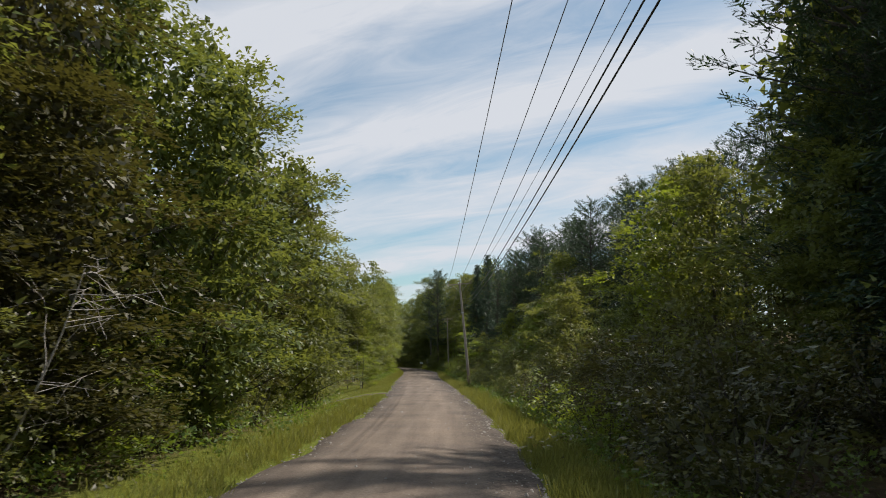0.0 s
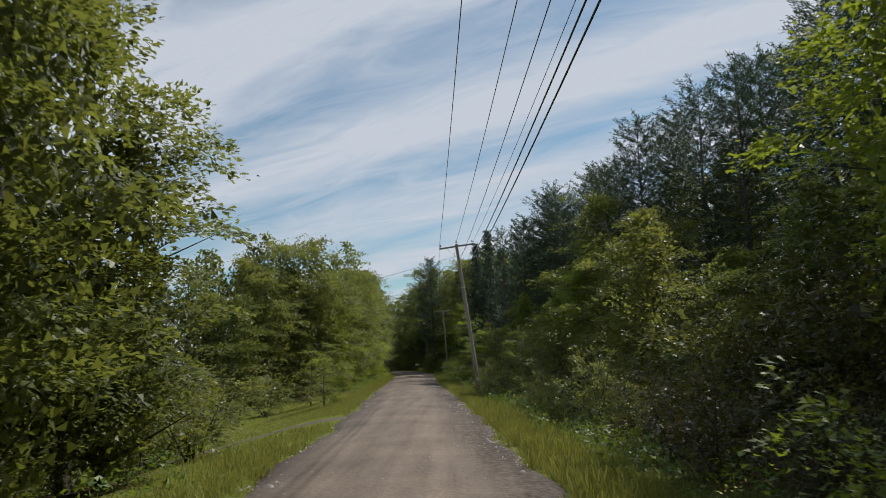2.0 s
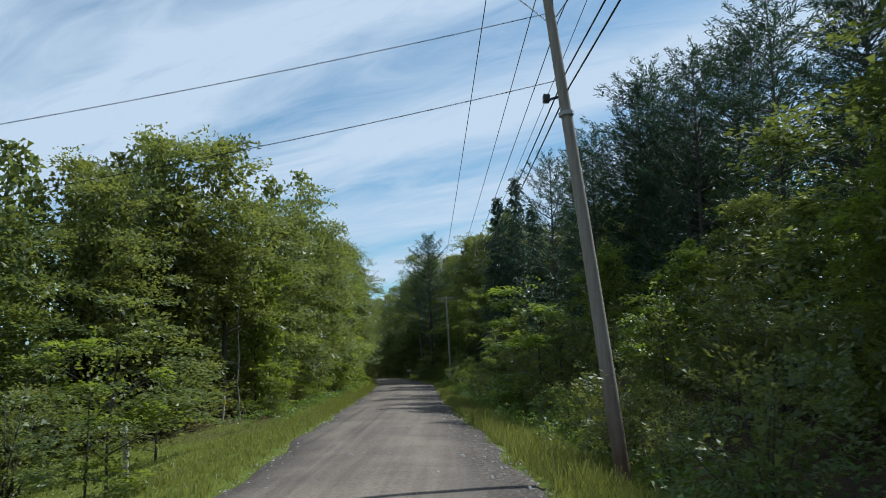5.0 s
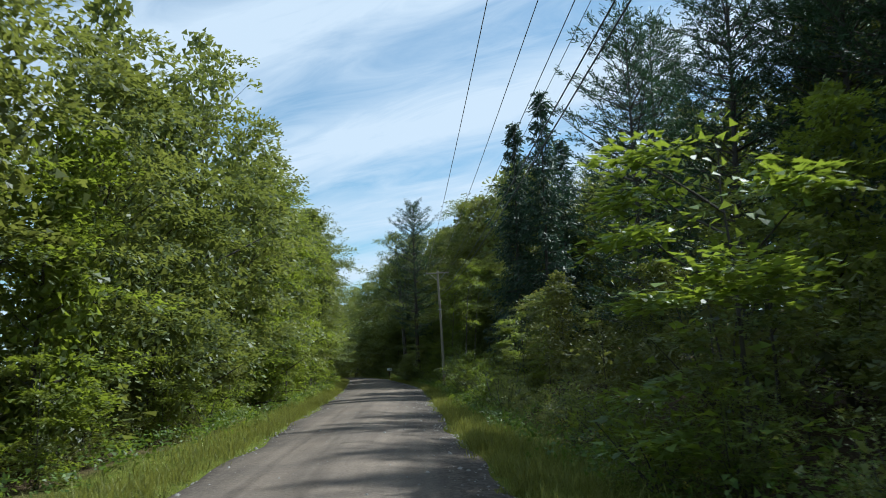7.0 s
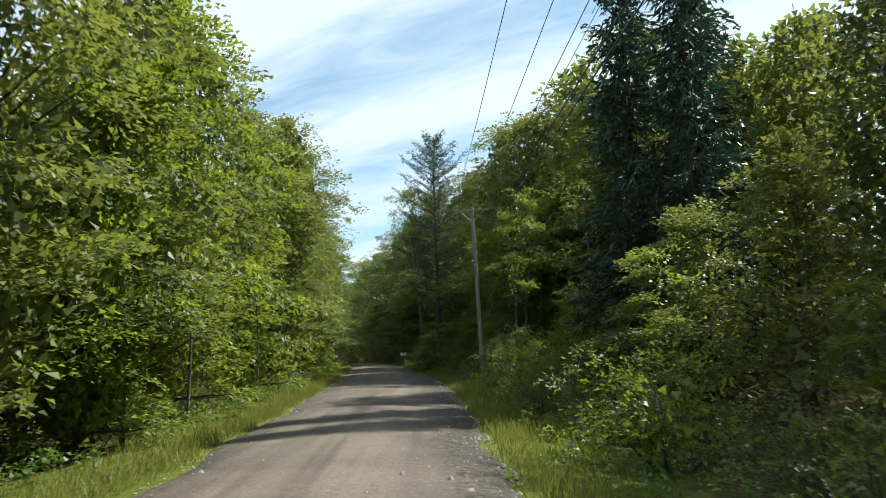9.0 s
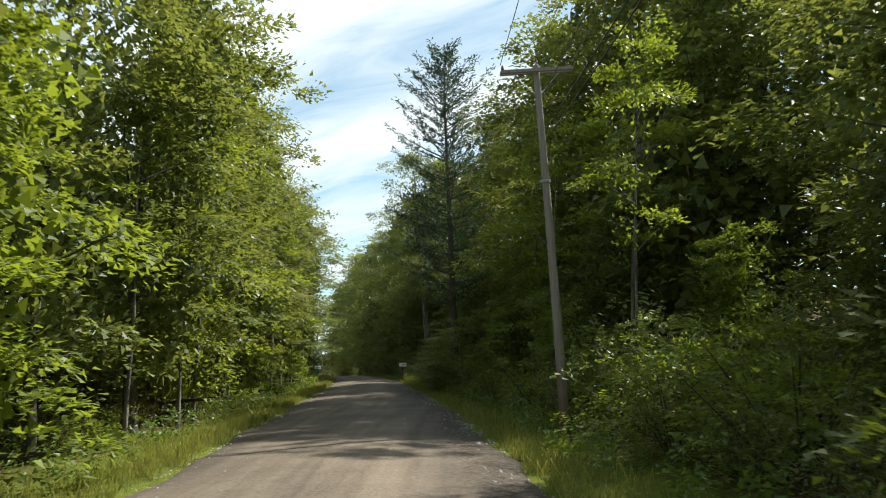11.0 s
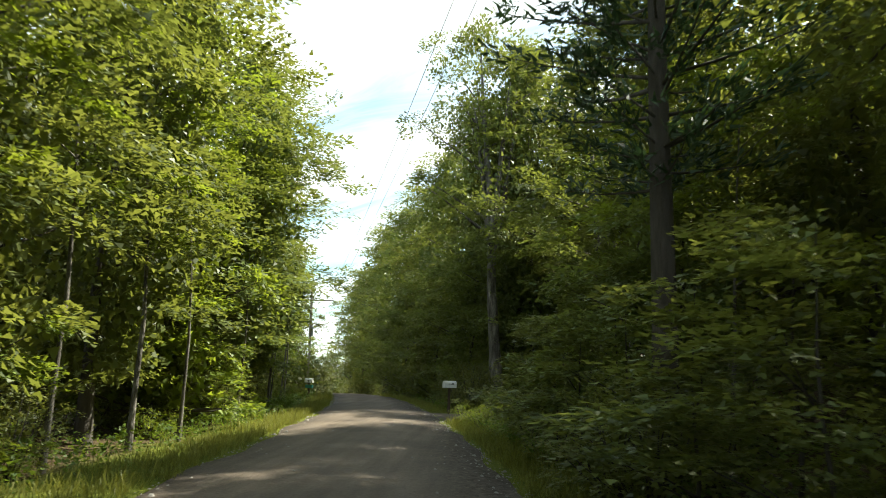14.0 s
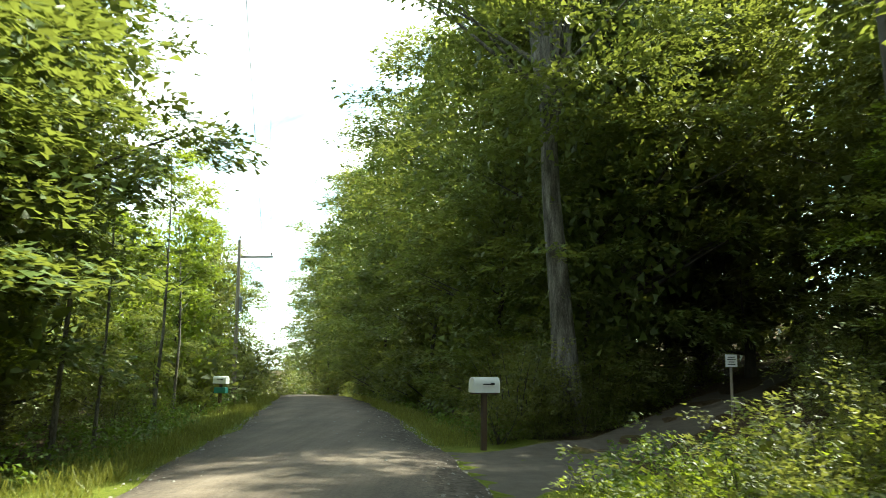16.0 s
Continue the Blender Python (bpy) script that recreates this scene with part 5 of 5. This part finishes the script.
def build_weeds():
    """Leafy weeds and seedlings on the banks between the grass and the bushes."""
    rng = np.random.default_rng(9)
    n = 5200
    y = np.where(rng.random(n) < 0.1, rng.uniform(225, 252, n), rng.uniform(16, 300, n))
    right = rng.random(n) < 0.68
    d = np.where(right, rng.uniform(1.2, 6.5, n), rng.uniform(1.6, 5.0, n))
    lane = np.abs(beside_drive(road_right(y) + d, y)) < 2.5
    keep = ~((right & lane) | (~right & (y > 58) & (y < 113)))
    y, right, d = y[keep], right[keep], d[keep]
    x = np.where(right, road_right(y) + d, road_left(y) - d)
    c = np.stack([x, y, ground_z(x, y) + rng.uniform(0.08, 0.65, len(x))], 1)
    V, F = sprays(rng, c, unit(rng.normal(0, 1, c.shape) + np.array([0, 0, 0.6])), 18, 0.55, 0.13, 0.09, 0.5, 0.2, 3)
    tagged(mesh_object("undergrowth", V, F, WEED), "leafy green weeds covering the roadside banks", "plants", kind="stuff")


build_weeds()


def build_goldenrod():
    """Goldenrod in flower along the right-hand verge."""
    rng = np.random.default_rng(12)
    n = 110
    y = rng.uniform(22, 128, n)
    x = road_right(y) + rng.uniform(1.2, 4.2, n)
    foot = np.stack([x, y, ground_z(x, y)], 1)
    tall = rng.uniform(0.5, 1.0, n)
    heap = Heap()
    tip = foot + np.stack([rng.normal(0, 0.08, n), rng.normal(0, 0.08, n), tall], 1)
    V, F = sprays(rng, tip, unit(rng.normal(0, 0.5, (n, 3)) + np.array([0, 0, 1.0])), 16, 0.26, 0.045, 0.035, 0.5, 0.2, 3)
    tagged(mesh_object("goldenrod", V, F, BLOSSOM), "small yellow goldenrod flowers among the weeds", "flowers", kind="stuff")
    V, F = leaves(foot, unit(tip - foot), unit(rng.normal(0, 1, (n, 3))), tall * 1.02, 0.018, 0.0, 3)
    tagged(mesh_object("goldenrod_stems", V, F, WEED), "thin green goldenrod stems on the verge", "flowers", kind="stuff")


build_goldenrod()

# ---- poles and wires ----


def utility_pole(foot, top, arm_left, arm_right, label, extras=(), double=False):
    """A leaning wooden pole with a crossarm, its braces, pins and insulators."""
    foot, top = Vector(foot), Vector(top)
    pole = tagged(new("utility_pole"), label, "utility pole", "utility poles")
    pole.location = foot
    up = (top - foot).normalized()
    pts = [(top - foot) * t + Vector((0.02 * math.sin(4 * t), 0.02 * math.sin(3 * t + 1), 0)) for t in np.linspace(-0.05, 1, 10)]
    V, F = tube(pts, np.linspace(0.158, 0.102, 10), 14)
    mesh_object("shaft", V, F, POLE_SHAFT, pole, smooth=True)
    bm = bmesh.new()
    rod(bm, top - foot - up * 0.02, top - foot + up * 0.05, 0.103, 0.06, 14)
    part("cap", bm, POLE_WOOD, pole)
    a, b = Vector(arm_left) - foot, Vector(arm_right) - foot
    across = (b - a).normalized()
    front = across.cross(up).normalized()
    bm = bmesh.new()
    mid = (a + b) / 2 - front * 0.15
    turn = Matrix((across, front, across.cross(front))).transposed().to_4x4()
    box(bm, (-(b - a).length / 2, -0.045, -0.055), ((b - a).length / 2, 0.045, 0.055), 0.008)
    bmesh.ops.transform(bm, matrix=Matrix.Translation(mid) @ turn, verts=bm.verts)
    part("crossarm", bm, POLE_WOOD, pole, "grey weathered wooden crossarm")
    if double:
        bm = bmesh.new()
        box(bm, (-(b - a).length / 2, -0.045, -0.055), ((b - a).length / 2, 0.045, 0.055), 0.008)
        bmesh.ops.transform(bm, matrix=Matrix.Translation(mid + front * 0.32 - up * 0.05) @ turn, verts=bm.verts)
        part("crossarm", bm, POLE_WOOD, pole, "grey weathered wooden crossarm")
    for s in (-1, 1):
        bm = bmesh.new()
        rod(bm, mid + across * s * 0.75 - up * 0.05, (top - foot) - up * 1.0 - front * 0.12, 0.014, seg=6)
        part("brace", bm, STEEL, pole)
    for k in (-1, 0, 1):
        at = (top - foot) + up * 0.05 if k == 0 else mid + across * k * ((b - a).length / 2 - 0.10) + up * 0.06
        pin = bmesh.new()
        rod(pin, at - up * 0.02, at + up * 0.12, 0.012, seg=8)
        pin = part("insulator_pin", pin, STEEL, pole)
        bm = bmesh.new()
        for q, r in ((0.08, 0.06), (0.13, 0.05), (0.18, 0.035)):
            rod(bm, at + up * q, at + up * (q + 0.045), r, r * 0.7, 12)
        part("insulator", bm, PORCELAIN, pin)
    for kind, h in extras:
        at = (foot * 0) + up * h
        bm = bmesh.new()
        if kind == "can":
            c = at - front * 0.36
            rod(bm, c - up * 0.45, c + up * 0.45, 0.22, seg=20)
            rod(bm, c + up * 0.45, c + up * 0.52, 0.23, 0.12, 20)
            rod(bm, c + up * 0.5 + across * 0.08, c + up * 0.75 + across * 0.1, 0.03, seg=8)
            rod(bm, at, c, 0.05, seg=8)
            part("transformer", bm, GREY_PAINT, pole, "grey cylindrical transformer can")
        elif kind == "bracket":
            rod(bm, at, at - across * 0.32 - up * 0.05, 0.03, seg=8)
            box(bm, at - across * 0.36 - Vector((0.07, 0.09, 0.10)), at - across * 0.36 + Vector((0.07, 0.09, 0.06)), 0.02)
            part("cable_bracket", bm, DARK_PAINT, pole)
        elif kind == "band":
            rod(bm, at - up * 0.04, at + up * 0.04, 0.16, seg=14)
            part("band", bm, STEEL, pole)
    return pole


POLES = [
    dict(foot=(5.4, 8.0, 0.1), top=(5.05, 8.0, 10.2), arm=((3.85, 8.0, 9.9), (6.25, 8.0, 10.0))),
    dict(foot=(3.80, 92.3, -0.3), top=(2.64, 92.3, 10.3), arm=((1.44, 92.3, 10.05), (3.86, 92.3, 10.33))),
    dict(foot=(1.05, 179.0, -0.2), top=(0.55, 179.0, 11.5), arm=((-0.62, 179.0, 11.3), (1.70, 179.0, 11.4))),
    dict(foot=(-22.6, 270.8, -0.2), top=(-22.7, 270.8, 10.4), arm=((-22.8, 270.8, 9.3), (-20.5, 270.8, 9.35))),
]
utility_pole(POLES[0]["foot"], POLES[0]["top"], *POLES[0]["arm"], "weathered wooden utility pole with crossarm behind the trees")
utility_pole(POLES[1]["foot"], POLES[1]["top"], *POLES[1]["arm"], "leaning weathered wooden utility pole with crossarm at the verge", [("bracket", 8.0), ("band", 7.6)])
utility_pole(POLES[2]["foot"], POLES[2]["top"], *POLES[2]["arm"], "tall weathered utility pole with crossarm among bushes", [("band", 7.9)], True)
utility_pole(POLES[3]["foot"], POLES[3]["top"], *POLES[3]["arm"], "far utility pole with one-sided arm and transformer", [("can", 6.4)])


def wire(a, b, sag, r, material, label):
    t = np.linspace(0, 1, 28)[:, None]
    pts = np.array(a) * (1 - t) + np.array(b) * t
    pts[:, 2] -= sag * 4 * (t * (1 - t))[:, 0]
    V, F = tube(pts, np.full(28, r), 5)
    return tagged(mesh_object("overhead_wire", V, F, material, smooth=True), label, "wire", "overhead wires")


for p, q in zip(POLES[:2], POLES[1:3]):
    for key in range(3):
        a = p["arm"][0] if key == 0 else p["top"] if key == 1 else p["arm"][1]
        b = q["arm"][0] if key == 0 else q["top"] if key == 1 else q["arm"][1]
        wire((a[0], a[1], a[2] + 0.22), (b[0], b[1], b[2] + 0.22), 0.9, 0.012 if key < 2 else 0.010, CONDUCTOR, "thin aluminium power line strung between poles")
    for drop, r in ((0.95, 0.011), (2.1, 0.017), (2.45, 0.018)):
        def at(pole):
            s = 1 - drop / (pole["top"][2] - pole["foot"][2])
            return tuple(pole["foot"][k] + (pole["top"][k] - pole["foot"][k]) * s + (0.16 if k == 0 else 0) for k in range(3))
        wire(at(p), at(q), 1.0, r, CABLE, "thin black wire strung between poles" if r < 0.015 else "thick black telephone cable strung between poles")
for a, b in (((1.7, 179.0, 11.62), (-20.6, 270.8, 9.55)), ((1.2, 179.0, 11.6), (-21.1, 270.8, 9.53))):
    wire(a, b, 0.9, 0.008, CONDUCTOR, "thin aluminium power line strung between poles")
for high, low in ((9.5, 3.9), (8.0, 2.6)):
    wire((2.7 + 0.11 * (9.5 - high), 92.3, high), (-26, 89, low), 0.6, 0.009, CABLE, "thin black service wire running down to a house")

# ---- things at the roadside ----


def mailbox(x, y, turn, post_high, material, label, size=(0.27, 0.66, 0.36), below=None, flag=None):
    """A rural mailbox with a domed top on a wooden post."""
    thing = tagged(new("mailbox"), label, "mailbox", "mailboxes")
    thing.matrix_world = Matrix.Translation((x, y, at_ground(x, y))) @ pose(0, 0, 0, 0, 0, turn)
    w, d, h = size
    bm = bmesh.new()
    box(bm, (-0.065, -0.065, -0.4), (0.065, 0.065, post_high), 0.008)
    part("post", bm, POST_WOOD, thing, "dark brown wooden post")
    bm = bmesh.new()
    box(bm, (-w * 0.45, -d * 0.46, post_high), (w * 0.45, d * 0.46, post_high + 0.04), 0.006)
    part("board", bm, POST_WOOD, thing)
    bm = bmesh.new()
    ring = [(-w / 2, 0.0), (-w / 2, h * 0.55)] + [(-w / 2 * math.cos(a), h * 0.55 + h * 0.45 * math.sin(a)) for a in np.linspace(0.25, math.pi - 0.25, 9)] + [(w / 2, h * 0.55), (w / 2, 0.0)]
    front = [bm.verts.new((p, -d / 2, post_high + 0.04 + q)) for p, q in ring]
    back = [bm.verts.new((p, d / 2, post_high + 0.04 + q)) for p, q in ring]
    for k in range(len(ring)):
        j = (k + 1) % len(ring)
        bm.faces.new((front[k], front[j], back[j], back[k]))
    bm.faces.new(back)
    bm.faces.new(front[::-1])
    body = part("body", bm, material, thing)
    bm = bmesh.new()
    fr = [bm.verts.new((p * 1.04, -d / 2 - 0.022, post_high + 0.035 + q * 1.03)) for p, q in ring]
    bk = [bm.verts.new((p * 1.04, -d / 2 + 0.018, post_high + 0.035 + q * 1.03)) for p, q in ring]
    for k in range(len(ring)):
        j = (k + 1) % len(ring)
        bm.faces.new((fr[k], fr[j], bk[j], bk[k]))
    bm.faces.new(fr[::-1])
    bm.faces.new(bk)
    door = part("door", bm, material, thing)
    bm = bmesh.new()
    box(bm, (-0.02, -d / 2 - 0.05, post_high + h * 0.85), (0.02, -d / 2 - 0.02, post_high + h * 0.95), 0.004)
    part("latch", bm, STEEL, door)
    bm = bmesh.new()
    side = -w / 2 - 0.012
    box(bm, (side - 0.006, -d * 0.30, post_high + h * 0.60), (side + 0.006, d * 0.16, post_high + h * 0.67), 0.003)
    box(bm, (side - 0.006, -d * 0.30, post_high + h * 0.58), (side + 0.006, -d * 0.14, post_high + h * 0.74), 0.003)
    part("flag", bm, flag or DARK_PAINT, thing, "dark flag lying flat")
    if below:
        bm = bmesh.new()
        box(bm, (-w * 0.45, -d * 0.5, post_high - 0.42), (w * 0.45, d * 0.4, post_high - 0.14), 0.03)
        part("newspaper_holder", bm, below, thing, "faded green newspaper holder")
    return thing


mailbox(-7.5, 242.8, 118, 1.52, WHITE, "white rural mailbox on a wooden post beside the driveway", (0.34, 0.78, 0.42))
mailbox(-19.8, 259.0, 75, 1.35, WHITE, "white mailbox with green newspaper holder beneath", (0.32, 0.70, 0.36), TEAL)


def fence_post(x, y, high, lean=0.0):
    thing = tagged(new("fence_post"), "grey split wooden fence post on the grass", "post", "fence posts")
    thing.matrix_world = Matrix.Translation((x, y, at_ground(x, y))) @ pose(0, 0, 0, 0, lean, 20)
    V, F = tube([(0, 0, -0.3), (0.01, 0, high * 0.5), (0, 0.01, high * 0.97), (0, 0.01, high)], [0.075, 0.07, 0.06, 0.02], 7)
    mesh_object("shaft", V, F, DEAD, thing)
    return thing


TAGGED = fence_post(-11.15, 117.1, 1.45, 3)
bm = bmesh.new()
rod(bm, (0.03, -0.02, 0.98), (0.03, -0.02, 1.24), 0.062, seg=10)
part("band", bm, YELLOW, TAGGED, "bright yellow-orange marker band")
fence_post(-7.6, 96.5, 1.4, -2)


def bare_tree(name, x, y, high, lean, material, label, seed, twigs=16, r=0.12, spread=0.35):
    """A dead or bare stem with crooked leafless branches."""
    rng = np.random.default_rng(seed)
    thing = tagged(new(name), label, "dead tree")
    thing.matrix_world = Matrix.Translation((x, y, at_ground(x, y))) @ pose(0, 0, 0, lean[0], lean[1], 0)
    stem = crooked(rng, (0, 0, -0.4), (0, 0, high), 9, 0.02 * high)
    V, F = tube(stem, np.linspace(r, r * 0.25, 9), 7)
    mesh_object("trunk", V, F, material, thing, smooth=True)
    if twigs:
        heap = Heap()
        for k in range(twigs):
            s = rng.uniform(0.35, 1.0)
            at = np.array([np.interp(s, np.linspace(0, 1, 9), stem[:, i]) for i in range(3)])
            az, reach = rng.uniform(0, 6.28), high * spread * rng.uniform(0.4, 1.0) * (1.2 - s * 0.7)
            end = at + np.array([math.cos(az), math.sin(az), rng.uniform(0.1, 0.8)]) * reach
            limb = crooked(rng, at, end, 6, 0.06 * reach)
            V, F = tube(limb, np.linspace(r * 0.28, 0.006, 6), 4)
            if twigs <= 6:
                mesh_object("branch", V, F, material, thing, smooth=True)
                continue
            heap.put(V, F)
            for q in range(4):
                p = limb[rng.integers(2, 6)]
                heap.put(*tube(crooked(rng, p, p + rng.normal(0, 0.3, 3) * reach, 3, 0.03), np.linspace(0.010, 0.004, 3), 3))
        if twigs > 6:
            heap.made("twig", material, thing)
    return thing


bare_tree("dead_snag", -21.2, 102.0, 8.4, (0, 0), DEAD, "pale dead tree stump standing behind the lawn", 41, 2, 0.16)
bare_tree("dead_tree", 14.5, 93, 11, (0, -6), DEAD, "grey leafless dead tree on the slope", 42, 22, 0.10)
bare_tree("dead_shrub", -5.6, 27.5, 4.2, (0, 22), DEAD, "bare grey twigs hanging among green leaves", 43, 14, 0.035, 0.5)
bare_tree("birch_tree", 1.6, 229, 12, (0, -9), BIRCH_BARK, "leaning white birch trunk in the dark wood", 44, 5, 0.12, 0.2)
bare_tree("bare_tree", 1.1, 236.5, 20, (0, 0), BARK, "tall dark trunk in the wood", 47, 5, 0.26, 0.2)
bare_tree("bare_tree", 0.0, 224, 19, (0, 1), BARK, "tall dark trunk in the wood", 48, 5, 0.20, 0.2)
bare_tree("young_tree", -10.6, 118.5, 6.0, (0, -2), DEAD, "thin pale crooked stem at the wood's edge", 49, 3, 0.04, 0.2)
bare_tree("bare_tree", 3.3, 237, 16, (0, 1), BARK, "tall dark tree trunk in the wood", 45, 6, 0.24, 0.2)
bare_tree("bare_tree", 0.8, 232, 16, (0, -2), BARK, "tall dark forked trunk in the wood", 46, 6, 0.24, 0.2)


def notice_board(x, y, high):
    """A small white notice on a post, its lettering too small to read."""
    thing = tagged(new("notice_sign"), "small white square notice on a post in the woods", "sign")
    thing.matrix_world = Matrix.Translation((x, y, at_ground(x, y))) @ pose(0, 0, 0, 0, 0, 8)
    bm = bmesh.new()
    box(bm, (-0.03, -0.03, -0.3), (0.03, 0.03, high + 0.2), 0.004)
    part("post", bm, POLE_WOOD, thing)
    bm = bmesh.new()
    box(bm, (-0.18, -0.055, high - 0.18), (0.18, -0.04, high + 0.18), 0.004)
    board = part("board", bm, WHITE, thing)
    for k in range(4):
        bm = bmesh.new()
        wide = (0.11, 0.13, 0.09, 0.12)[k]
        box(bm, (-wide, -0.060, high + 0.09 - 0.07 * k), (wide, -0.056, high + 0.113 - 0.07 * k))
        part("text_bar", bm, DARK_PAINT, board)
    return thing


notice_board(-0.15, 244.4, 1.75)
